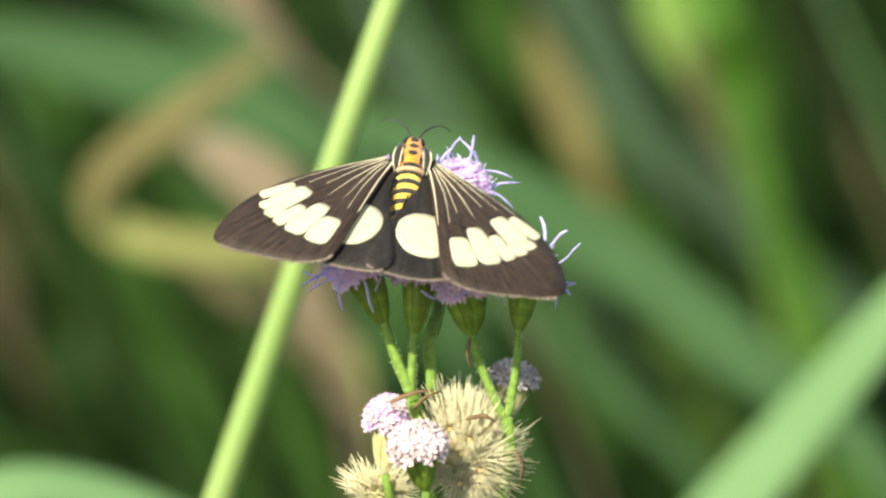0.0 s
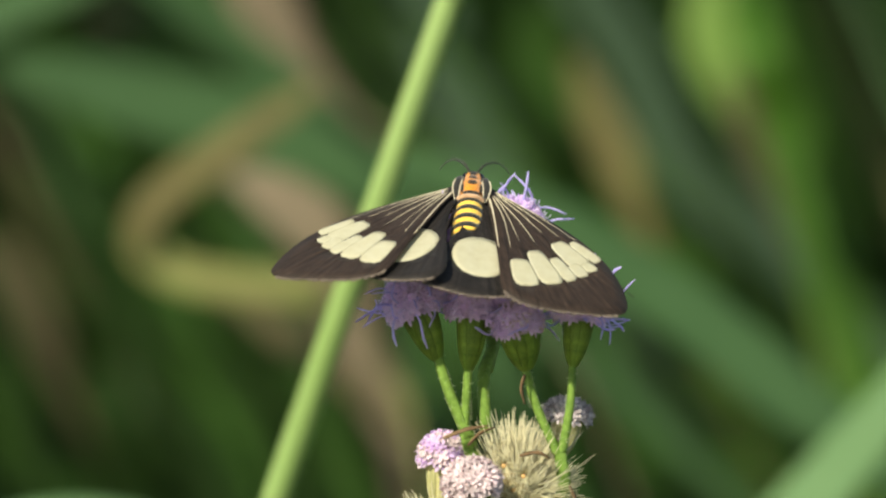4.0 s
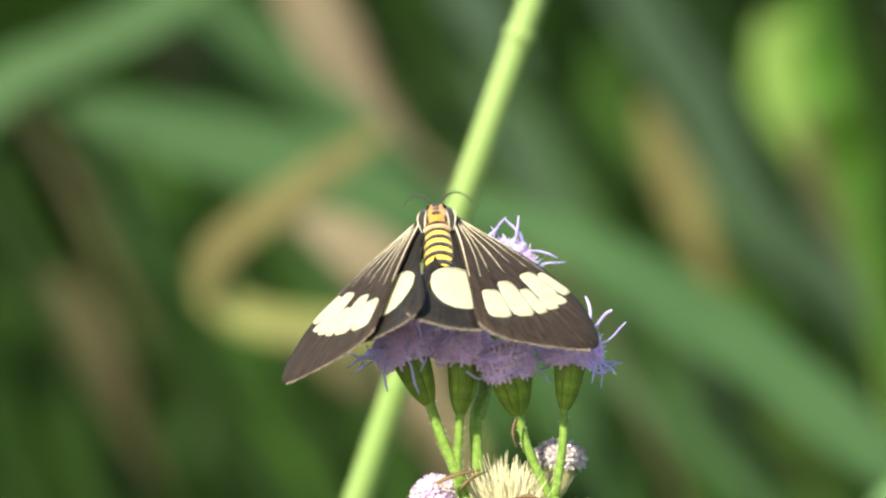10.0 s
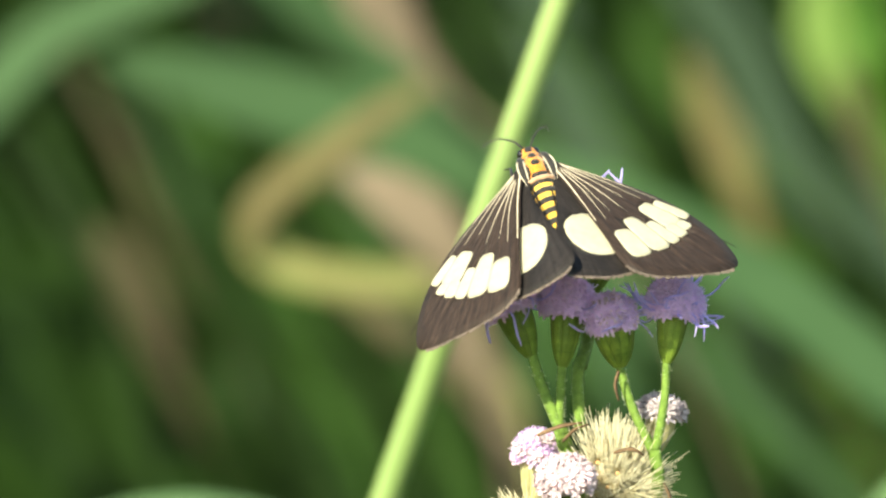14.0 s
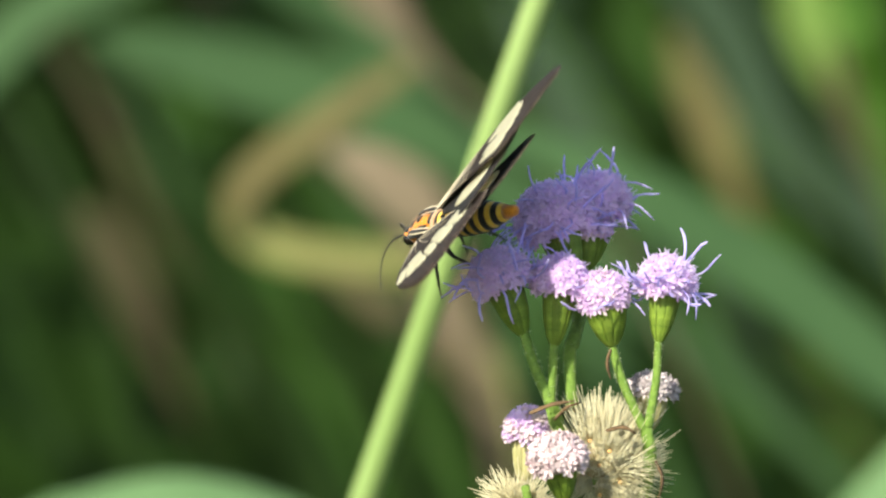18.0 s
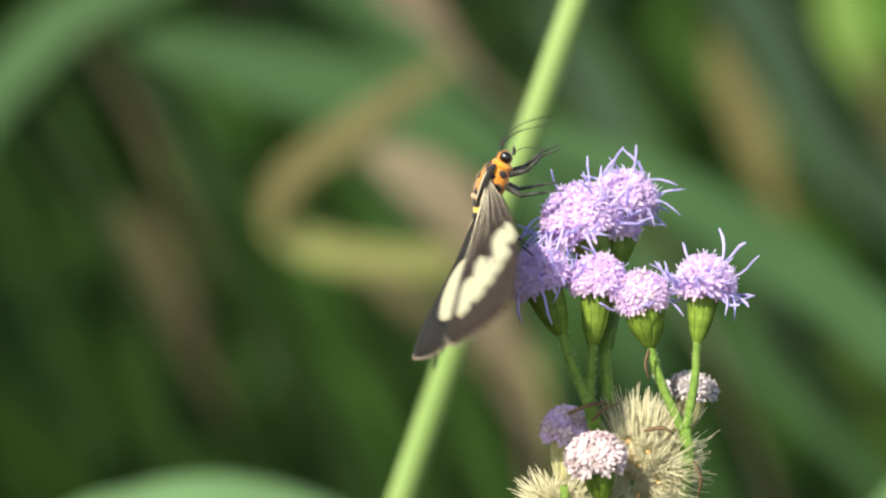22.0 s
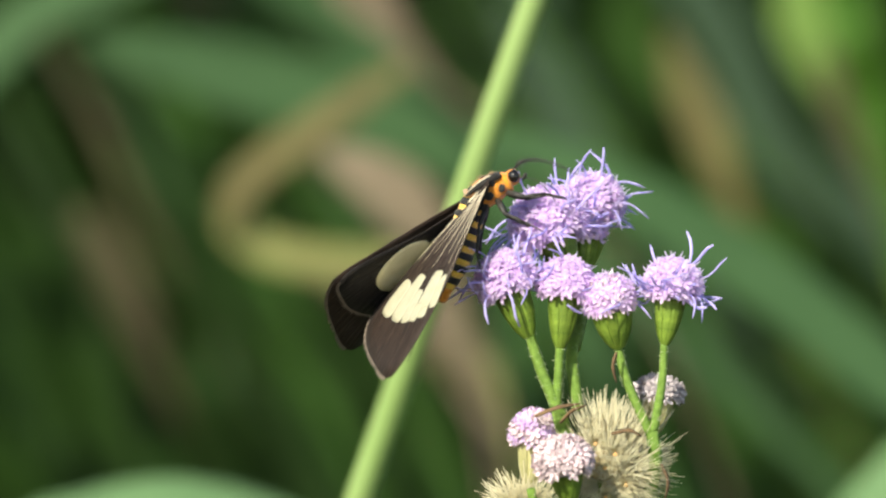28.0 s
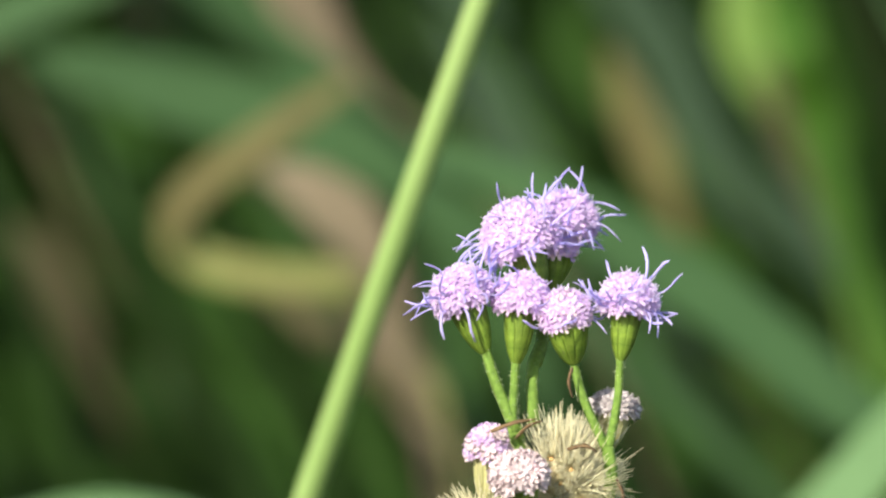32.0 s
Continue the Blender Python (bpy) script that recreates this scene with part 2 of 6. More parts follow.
blade([(7.4, -7.6, 640), (-6.0, 10.3, 640), (-14.3, 19.8, 640), (-22.6, 27.2, 640), (-29.0, 32.3, 640), (-36.0, 37.1, 640)], 8.8, M_LEAF_BLUE, BLUEGREEN, clump_back, taper=0.7)
blade([(77.6, -48.4, 680), (58.4, -17.8, 680), (44.4, -2.8, 680), (31.6, 9.9, 680), (24.9, 22.4, 680), (17.6, 33.9, 680), (13.8, 40.9, 680)], 11.5, M_LEAF_TEAL, "wide dusky blue-green grass blade", clump_back, taper=0.8)
blade([(39.3, -29.3, 640), (29.7, -15.9, 640), (17.0, 0.1, 640), (9.3, 10.3, 640), (4.5, 21.1, 640), (0.4, 32.0, 640), (-3.4, 39.6, 640)], 10.8, M_LEAF_TEAL, "wide dusky blue-green grass blade", clump_back, profile=(0.05, 0.05, 0.05, 0.08, 0.45, 1.0, 1.0, 0.9, 0.75))
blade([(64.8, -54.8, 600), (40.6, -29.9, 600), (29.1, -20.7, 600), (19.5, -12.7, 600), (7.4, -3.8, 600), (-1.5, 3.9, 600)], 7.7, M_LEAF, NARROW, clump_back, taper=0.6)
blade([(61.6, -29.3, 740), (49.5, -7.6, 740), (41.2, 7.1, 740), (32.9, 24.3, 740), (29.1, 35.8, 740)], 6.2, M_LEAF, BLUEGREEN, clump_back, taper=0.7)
blade([(9.9, -45.2, 600), (4.2, -24.2, 600), (1.3, -11.4, 600), (-0.9, 0.7, 600)], 5.3, M_LEAF_BLUE, BLUEGREEN, clump_back, taper=0.5)
# clump_left: narrow leaves, most of them with shade painted in as a darker green
blade([(-14.3, -35.7, 600), (-23.9, -11.4, 600), (-29.9, 3.3, 600), (-34.1, 10.9, 600), (-37.6, 16.6, 600), (-41.7, 23.0, 600)], 5.9, M_LEAF_YELLOW, "narrow bright green grass blade", clump_left, taper=0.5)
blade([(-5.4, -29.3, 640), (-14.3, -7.6, 640), (-19.4, 2.6, 640), (-23.2, 9.0, 640), (-29.0, 17.9, 640)], 5.9, M_LEAF_YELLOW, "narrow bright green grass blade", clump_left, taper=0.5)
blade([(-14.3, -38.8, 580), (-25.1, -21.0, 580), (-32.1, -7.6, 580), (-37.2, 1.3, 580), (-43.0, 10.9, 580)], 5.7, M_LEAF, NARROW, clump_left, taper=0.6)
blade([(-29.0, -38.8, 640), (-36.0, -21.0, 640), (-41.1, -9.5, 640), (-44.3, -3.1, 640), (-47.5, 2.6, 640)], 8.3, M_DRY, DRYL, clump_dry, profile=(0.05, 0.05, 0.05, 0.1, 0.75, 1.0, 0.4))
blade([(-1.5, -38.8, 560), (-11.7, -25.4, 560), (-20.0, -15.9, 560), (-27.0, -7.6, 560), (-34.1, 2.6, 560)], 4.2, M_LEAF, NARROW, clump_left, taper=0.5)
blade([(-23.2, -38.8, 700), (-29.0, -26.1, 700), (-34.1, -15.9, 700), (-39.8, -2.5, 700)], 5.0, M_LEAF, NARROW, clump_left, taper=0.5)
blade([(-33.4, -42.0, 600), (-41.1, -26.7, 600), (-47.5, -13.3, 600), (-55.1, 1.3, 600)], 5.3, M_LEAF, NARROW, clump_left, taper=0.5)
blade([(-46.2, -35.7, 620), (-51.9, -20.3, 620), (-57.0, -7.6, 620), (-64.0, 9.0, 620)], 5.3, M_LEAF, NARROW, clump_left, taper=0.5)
# clump_dry: a leaf folded over on itself, bleached and brown ones
blade([(2.9, -42.0, 465), (0.4, -20.3, 465), (-4.4, -7.6, 465), (-11.1, -3.8, 465), (-18.1, -3.4, 465), (-24.5, -2.5, 465), (-28.6, -0.6, 465), (-30.5, 1.8, 465)], 5.8, M_STRAWGREEN, "yellowing dry grass leaf, folded sharply over", clump_dry, face=(0, -1, 0.3), n=48, profile=(0.1, 0.1, 0.12, 0.2, 0.5, 0.85, 0.95, 0.95, 0.95, 0.9))
blade([(-30.9, 1.0, 461), (-29.7, 4.5, 461), (-26.7, 7.6, 461), (-22.3, 10.8, 461), (-17.8, 14.0, 461), (-13.6, 17.0, 461), (-10.5, 19.1, 461)], 5.5, M_STRAW, "folded-over brown tip of the dry leaf", clump_dry, face=(0, -1, 0.3), rooted=False, profile=(0.6, 1.0, 1.0, 1.0, 0.9, 0.7, 0.3))
blade([(23.3, -22.9, 505), (13.8, -3.8, 505), (4.8, 7.1, 505), (-1.5, 12.5, 505), (-6.6, 16.6, 505), (-11.4, 22.1, 505), (-15.9, 28.1, 505), (-19.7, 35.1, 505), (-22.6, 40.9, 505)], 10.9, M_PINKDRY, "broad bleached pinkish dry leaf", clump_dry, n=40, profile=(0.04, 0.04, 0.05, 0.05, 0.07, 0.08, 0.1, 0.35, 0.95, 0.95, 0.6))
blade([(42.5, -29.3, 580), (32.9, -11.4, 580), (26.9, 2.0, 580), (23.3, 11.4, 580), (20.3, 18.0, 580), (18.6, 23.0, 580)], 8.7, M_STRAW, "straw-coloured grass blade tip", clump_dry, profile=(0.05, 0.05, 0.05, 0.05, 0.35, 0.85, 0.6, 0.1))
blade([(52.0, -22.9, 585), (44.4, 0.7, 585), (39.9, 11.5, 585), (37.7, 16.6, 585), (36.1, 21.1, 585)], 5.9, M_DRY, DRYL, clump_dry, profile=(0.05, 0.05, 0.1, 0.5, 1.0, 0.7, 0.2))
blade([(2.9, -42.0, 530), (-0.9, -22.9, 530), (-5.0, -12.1, 530), (-8.5, -1.8, 530), (-11.7, 3.3, 530), (-16.8, 7.4, 530)], 12.9, M_PINKDRY, "bleached pinkish dry leaf", clump_dry, profile=(0.04, 0.04, 0.07, 0.25, 0.75, 0.6, 0.5, 0.2))
blade([(0.4, -42.0, 440), (-2.8, -20.3, 440), (-5.0, -7.6, 440), (-7.6, -0.9, 440), (-11.1, 3.6, 440), (-15.9, 7.1, 440), (-20.0, 9.0, 440)], 10.5, M_PINKDRY, "bleached pinkish dry leaf", clump_dry, profile=(0.04, 0.04, 0.05, 0.07, 0.2, 0.7, 1.0, 0.75, 0.2))
blade([(13.8, -35.7, 500), (-0.3, -19.7, 500), (-8.5, -13.0, 500), (-15.2, -7.9, 500), (-21.3, -3.8, 500)], 5.2, M_DRY, DRYL, clump_dry, profile=(0.2, 0.2, 0.4, 0.7, 1.0, 0.5))
blade([(-16.8, -35.7, 620), (-32.1, -12.7, 620), (-41.4, 3.6, 620), (-45.4, 12.2, 620), (-49.2, 18.6, 620), (-53.8, 26.9, 620)], 2.3, M_DRY, DRYL, clump_dry, profile=(0.05, 0.05, 0.06, 0.12, 0.8, 1.0, 0.7, 0.3))
blade([(-30.9, -45.2, 660), (-43.0, -21.6, 660), (-48.1, -7.6, 660), (-52.6, 3.9, 660)], 3.6, M_LEAF, DRYL, clump_dry, taper=0.6)
blade([(-14.3, -10.1, 660), (-21.3, 10.3, 660), (-26.4, 23.0, 660), (-31.5, 26.2, 660), (-36.6, 27.8, 660)], 5.4, M_PINKDRY, "bleached pinkish dry leaf", clump_dry, profile=(0.05, 0.05, 0.1, 0.5, 1.0, 0.8, 0.4))
blade([(64.8, -16.5, 720), (54.6, 9.0, 720), (49.5, 24.3, 720), (45.7, 35.8, 720)], 5.1, M_DRY, DRYL, clump_dry, taper=0.6)
# narrow leaves between the broad ones, leaning the same way
rng = random.Random(23)
for k in range(36):
    u, d = rng.uniform(-62, 70), rng.uniform(540, 840)
    lean, bend = rng.uniform(0.35, 0.75), rng.uniform(-5, 5)
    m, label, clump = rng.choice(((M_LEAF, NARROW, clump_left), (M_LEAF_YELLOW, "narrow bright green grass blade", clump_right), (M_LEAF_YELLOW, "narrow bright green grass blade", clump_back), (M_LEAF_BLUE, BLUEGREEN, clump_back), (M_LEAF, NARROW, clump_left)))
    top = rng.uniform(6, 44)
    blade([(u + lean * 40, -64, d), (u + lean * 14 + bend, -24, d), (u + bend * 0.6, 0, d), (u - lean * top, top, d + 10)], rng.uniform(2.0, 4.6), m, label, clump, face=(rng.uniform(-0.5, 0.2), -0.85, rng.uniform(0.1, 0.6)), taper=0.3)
# dense grass further back, out of focus, its colour darkened to stand for shade
bm_t = bmesh.new()
rng = random.Random(4)
for k in range(1100):
    y = rng.uniform(0.68, 2.8)
    half = 0.16 + 0.14 * y
    x = rng.uniform(-half, half)
    h = rng.uniform(0.5, 1.15)
    lean = rng.uniform(-0.55, 0.2) * h
    p0 = Vector((x - lean * 0.6, y, 0))
    p1 = Vector((x - lean * 0.15, y + rng.uniform(-0.03, 0.03), h * 0.5))
    p2 = Vector((x + lean * 0.5, y - rng.uniform(0.0, 0.1), h * 0.85))
    p3 = Vector((x + lean * 1.1, y - rng.uniform(0.0, 0.2), h * rng.uniform(0.85, 1.05)))
    w = rng.uniform(0.008, 0.02)
    ribbon(bm_t, smooth_line([p0, p1, p2, p3], 9), [w * (1 - max(0, i - 4) / 6) for i in range(10)], (rng.uniform(-1.2, 1.2), -0.9, rng.uniform(-0.2, 0.6)))
tagged(part("grass_thicket", bm_t, M_THICKET), "dense green tall grass, shade between the blades painted into its colour", "grass", kind="stuff")
# the same meadow goes on to both sides, and lower grass covers the soil all round
bm_m = bmesh.new()
rng = random.Random(11)
for k in range(6000):
    tall = k < 900
    if tall:
        y = rng.uniform(0.6, 3.2)
        x = math.copysign(0.2 + 0.15 * y + abs(rng.gauss(0, 1.1)), rng.uniform(-1, 1))
        h, w = rng.uniform(0.5, 1.05), rng.uniform(0.008, 0.018)
    else:
        x, y = rng.gauss(0, 1.8), rng.gauss(0.4, 1.8)
        h, w = rng.uniform(0.12, 0.36), rng.uniform(0.005, 0.010)
    lean = rng.uniform(-0.5, 0.4) * h
    line = smooth_line([(x, y, 0), (x + lean * 0.3, y, h * 0.5), (x + lean, y + rng.uniform(-0.3, 0.3) * h, h * rng.uniform(0.8, 1.0))], 4)
    ribbon(bm_m, line, [w, w, w * 0.8, w * 0.5, w * 0.08], (rng.uniform(-1.2, 1.2), -0.9, rng.uniform(-0.2, 0.6)))
tagged(part("meadow_grass", bm_m, M_THICKET), "low and tall green meadow grass over brown soil, coloured dark as if shaded", "grass", kind="stuff")

# the pale green stalk just behind the flower
stalk_line = smooth_line([view(-38.8, -95, 124), view(-15.3, -28.1, 122), view(-5.6, 0, 119), view(4.3, 28.1, 117), view(16.2, 62, 116)], 24)
foot = Vector((stalk_line[0].x - 0.06, stalk_line[0].y, 0))
line = [foot, foot.lerp(stalk_line[0], 0.5)] + stalk_line
grass_stalk = tagged(new("grass_stalk"), "slim light green grass stalk behind the flower", "grass")
grass_stalk.location = foot
part("culm", tube(bmesh.new(), [p - foot for p in line], [0.0021] * 2 + [0.0021 - 0.00022 * i / 24 for i in range(25)], 12, 0.75), M_STALK, grass_stalk)
for i, t in ((2, 0.4), (20, 0.3)):
    a, b = line[i] - foot, line[i + 1] - foot
    part("stalk_joint", tube(bmesh.new(), [a.lerp(b, t - 0.12), a.lerp(b, t), a.lerp(b, t + 0.12)], [0.00206, 0.00216, 0.00206], 12, 0.8), M_STALK, grass_stalk)


# ---- the flowering plant ----
M_PETAL = mat("lilac_petal", (0.94, 0.785, 0.97), (0.85, 0.67, 0.95), 900, 0.6, 0.1, trans=0.55, vary=0.08, sheen=0.2)
M_FILAMENT = mat("violet_filament", (0.73, 0.66, 0.98), (0.58, 0.50, 0.95), 700, 0.5, 0, trans=0.45, vary=0.1)
M_FUZZ = mat("pale_violet_style", (0.89, 0.80, 0.98), (0.79, 0.69, 0.96), 500, 0.5, 0, trans=0.45)
M_WITHER = mat("withered_petal", (0.86, 0.74, 0.78), (0.66, 0.50, 0.52), 700, 0.8, 0.2, trans=0.2, vary=0.3)
M_GREYWITHER = mat("grey_withered_petal", (0.70, 0.64, 0.68), (0.42, 0.35, 0.36), 700, 0.85, 0.2, trans=0.15, vary=0.3)
M_CUP = mat("green_bract", (0.24, 0.34, 0.050), (0.10, 0.17, 0.022), 900, 0.5, 0.3, trans=0.15, vary=0.15)
M_PEDICEL = mat("green_pedicel", (0.25, 0.39, 0.075), (0.12, 0.22, 0.035), 1500, 0.6, 0.8, trans=0.08)
M_HAIR = mat("pale_plant_hair", (0.55, 0.62, 0.40), (0.45, 0.52, 0.30), 500, 0.6)
M_PAPPUS = mat("straw_bristle", (0.80, 0.76, 0.55), (0.66, 0.59, 0.38), 300, 0.7, trans=0.25)
M_SEEDCORE = mat("seed_core", (0.42, 0.33, 0.17), (0.22, 0.15, 0.07), 400, 0.85, 0.5)
M_TWIG = mat("dry_brown_twig", (0.20, 0.125, 0.065), (0.09, 0.055, 0.03), 500, 0.85, 0.4)
M_PALE = mat("pale_dry_bract", (0.60, 0.56, 0.30), (0.42, 0.40, 0.16), 500, 0.75, 0.3, trans=0.25, vary=0.15)

M_SEEDTIP = mat("seed_tip_tan", (0.78, 0.50, 0.22), (0.55, 0.32, 0.13), 900, 0.7)


def egg_mm(center, r):
    """A small round bead."""
    b = bmesh.new()
    bmesh.ops.create_uvsphere(b, u_segments=8, v_segments=6, radius=r)
    bmesh.ops.translate(b, vec=center, verts=b.verts)
    return b


PLANT_BASE = Vector((view(14, -30).x, view(14, -30).y, 0.0))
flower_plant = tagged(new("flower_plant"), "lilac tufted wildflower cluster on green hairy stalks", "flower")
flower_plant.location = PLANT_BASE


def fp(u, v, d=0.0):
    return view(u, v, d) - PLANT_BASE


def floret_mesh(name, material, seed, spread=1.0):
    """A tiny five-lobed tubular floret, mouth upwards."""
    r, b = random.Random(seed), bmesh.new()
    spin(b, [(0.00018, -0.0012), (0.00028, -0.0003), (0.00042, 0.0001)], 5)
    for k in range(5):
        a = k * 2 * math.pi / 5 + r.uniform(-0.2, 0.2)
        o, s = Vector((math.cos(a), math.sin(a), 0)), Vector((-math.sin(a), math.cos(a), 0))
        ln = r.uniform(0.00055, 0.00085) * spread
        q = [o * 0.00035 + s * 0.00022, o * 0.00035 - s * 0.00022, o * (0.00035 + ln * 0.6) - s * 0.0002 + Vector((0, 0, 0.0003)), o * (0.00035 + ln) + Vector((0, 0, r.uniform(0.0001, 0.0006))), o * (0.00035 + ln * 0.6) + s * 0.0002 + Vector((0, 0, 0.0003))]
        v = [b.verts.new(p) for p in q]
        b.faces.new(v)
        w = [b.verts.new(p - Vector((0, 0, 0.00008))) for p in q]
        b.faces.new(w[::-1])
    me = bpy.data.meshes.new(name)
    b.to_mesh(me)
    b.free()
    me.materials.append(material)
    return me


def filament_mesh(name, material, seed):
    """One thin curling thread, about 1 long, rising along z and bending towards x."""
    r, b = random.Random(seed), bmesh.new()
    bend, wig = r.uniform(0.1, 1.1), r.uniform(-0.45, 0.45)
    pts = [(bend * s * s, wig * math.sin(s * 4.2) * 0.5, s * (1 - 0.25 * bend * s)) for s in (0, 0.2, 0.4, 0.6, 0.8, 1.0)]
    tube(b, pts, [0.040, 0.044, 0.046, 0.048, 0.050, 0.026], 6, 0.6)
    me = bpy.data.meshes.new(name)
    b.to_mesh(me)
    b.free()
    me.materials.append(material)
    me.polygons.foreach_set("use_smooth", [True] * len(me.polygons))
    return me


FLORETS = [floret_mesh("floret", M_PETAL, s) for s in range(5)]
FLORETS_W = [floret_mesh("floret", M_WITHER, s + 9, 0.85) for s in range(4)]
FLORETS_G = [floret_mesh("floret", M_GREYWITHER, s + 19, 0.85) for s in range(4)]
FILAMENTS = [filament_mesh("filament", M_FILAMENT, s) for s in range(7)]


def stick(direction, roll=0.0):
    return Vector(direction).to_track_quat("Z", "X").to_matrix().to_4x4() @ Matrix.Rotation(roll, 4, "Z")


def flower_head(top, foot, r, cup, florets, n, threads, length, seed, dome, label="", cup_mat=None, flat=0.95, size=1.0):
    """A head: domed receptacle with florets and threads over a cup of overlapping bracts."""
    rng = random.Random(seed)
    c, f = Vector(top), Vector(foot)
    up = (c - f).normalized()
    ob = part("flower_head", spin(bmesh.new(), [(r * 0.94 * math.cos(a), r * flat * 0.94 * math.sin(a)) for a in (-0.5, -0.2, 0.1, 0.4, 0.7, 1.0, 1.3, 1.5)], 14), dome, flower_plant, label)
    ob.matrix_basis = Matrix.Translation(c) @ stick(up)
    inv = ob.matrix_basis.inverted()
    length_cup = (c - f).length
    # cup of bracts
    fl = inv @ f
    bm_c = spin(bmesh.new(), [(cup * k, fl.z + length_cup * h) for k, h in ((0.22, 0.0), (0.36, 0.05), (0.58, 0.18), (0.78, 0.36), (0.92, 0.56), (1.0, 0.76), (1.0, 0.9))], 14)
    involucre = part("involucre", bm_c, cup_mat or M_CUP, ob, "green ribbed flower cup")
    me_b = None
    for k in range(11):
        a = k * 2 * math.pi / 11 + rng.uniform(-0.1, 0.1)
        if me_b is None:
            b = bmesh.new()
            ribbon(b, [(cup * q, 0, length_cup * h) for q, h in ((0.33, 0.02), (0.62, 0.18), (0.82, 0.36), (0.96, 0.56), (1.05, 0.76), (1.08, 0.94))], [cup * w for w in (0.22, 0.36, 0.48, 0.54, 0.44, 0.08)], (1, 0, 0.05), -0.16, cup * 0.03)
            first = part("bract", b, cup_mat or M_CUP, involucre)
            me_b = first.data
            first.matrix_basis = Matrix.Translation((0, 0, fl.z)) @ Matrix.Rotation(a, 4, "Z")
        else:
            piece("bract", me_b, involucre, Matrix.Translation((0, 0, fl.z)) @ Matrix.Rotation(a, 4, "Z"))
    # florets over the dome
    for k in range(round(n * 1.45)):
        n2 = round(n * 1.45)
        z = 1 - (k + 0.5) / n2 * 1.42
        a = k * 2.399963 + rng.uniform(-0.25, 0.25)
        s = math.sqrt(max(0, 1 - z * z))
        d = Vector((s * math.cos(a), s * math.sin(a), z * flat))
        nrm = (d + Vector((rng.uniform(-0.2, 0.2), rng.uniform(-0.2, 0.2), 0.15))).normalized()
        g = rng.uniform(0.75, 1.05) * size
        piece("floret", florets[k % len(florets)], ob, Matrix.Translation(d * r * rng.uniform(0.93, 1.02)) @ stick(nrm, rng.uniform(0, 6)) @ Matrix.Diagonal((g, g, g, 1)))
    for k in range(round(threads * 0.8)):
        z = rng.uniform(-0.4, 0.95) if k % 3 == 0 else rng.uniform(-0.5, 0.15)
        a = k * 2.399963 + rng.uniform(-0.3, 0.3)
        s = math.sqrt(1 - z * z)
        d = Vector((s * math.cos(a), s * math.sin(a), z * flat))
        nrm = (d + Vector((rng.uniform(-0.3, 0.3), rng.uniform(-0.3, 0.3), rng.uniform(-0.2, 0.5)))).normalized()
        g = length * rng.uniform(0.7, 1.22)
        piece("filament", FILAMENTS[k % 7], ob, Matrix.Translation(d * r * 0.8) @ stick(nrm, rng.uniform(0, 6)) @ Matrix.Diagonal((0.0031, 0.0031, g, 1)))
    # soft fuzz of short styles between the florets
    if threads:
        fz = bmesh.new()
        for k in range(420 if threads > 20 else 160):
            z, a = rng.uniform(-0.4, 1), rng.uniform(0, 6.2832)
            s = math.sqrt(1 - z * z)
            d = Vector((s * math.cos(a), s * math.sin(a), z * flat))
            w = Vector((rng.uniform(-0.5, 0.5), rng.uniform(-0.5, 0.5), rng.uniform(-0.3, 0.5)))
            ln = rng.uniform(0.0003, 0.0009)
            tube(fz, [d * r * 0.92, d * r * 0.95 + (d + w * 0.5) * ln * 0.6, d * r * 0.95 + (d + w * 1.2) * ln], [0.00007, 0.00007, 0.00004], 4)
        tagged(part("style_fuzz", fz, M_FUZZ, ob, "short pale violet styles"), kind="stuff")
    return ob


def pedicel(points, r0, r1, seed, hairs=60, name="pedicel"):
    """A green stalk with short pale hairs."""
    line = smooth_line(points, 14)
    rad = [r0 + (r1 - r0) * i / 14 for i in range(15)]
    ob = part(name, tube(bmesh.new(), line, rad, 8), M_PEDICEL, flower_plant)
    if hairs:
        r, b = random.Random(seed), bmesh.new()
        for k in range(hairs):
            i = r.uniform(0.3, 13.7)
            p = line[int(i)].lerp(line[int(i) + 1], i % 1)
            a = r.uniform(0, 6.28)
            n = Vector((math.cos(a), math.sin(a), r.uniform(-0.2, 0.4))).normalized()
            q = p + n * (rad[int(i)] + r.uniform(0.00015, 0.0004))
            tube(b, [p + n * rad[int(i)] * 0.8, q], [0.00004, 0.00002], 3)
        tagged(part("stalk_hairs", b, M_HAIR, ob, "short pale stalk hairs"), kind="stuff")
    return ob


LILAC = "open lilac flower head with long violet threads"
flower_head(fp(20.9, -6.0), fp(20.0, -12.6), 0.0032, 0.0017, FLORETS, 120, 46, 0.0042, 1, M_PETAL, LILAC)
flower_head(fp(13.8, -7.4, -1), fp(14.8, -13.0), 0.0028, 0.0023, FLORETS_W[:1] + FLORETS[:4], 90, 6, 0.003, 2, M_PETAL, "fading lilac flower head with browned florets")
flower_head(fp(8.9, -5.8), fp(8.2, -13.0), 0.0031, 0.0018, FLORETS, 105, 8, 0.0032, 3, M_PETAL, "lilac flower head with few threads")
flower_head(fp(2.2, -5.3), fp(4.8, -11.8), 0.0034, 0.0020, FLORETS, 125, 50, 0.0044, 4, M_PETAL, LILAC)
head_big = flower_head(fp(8.9, 1.2, 6), fp(10.8, -5.4, 6), 0.0045, 0.0023, FLORETS, 190, 60, 0.0043, 5, M_PETAL, LILAC)
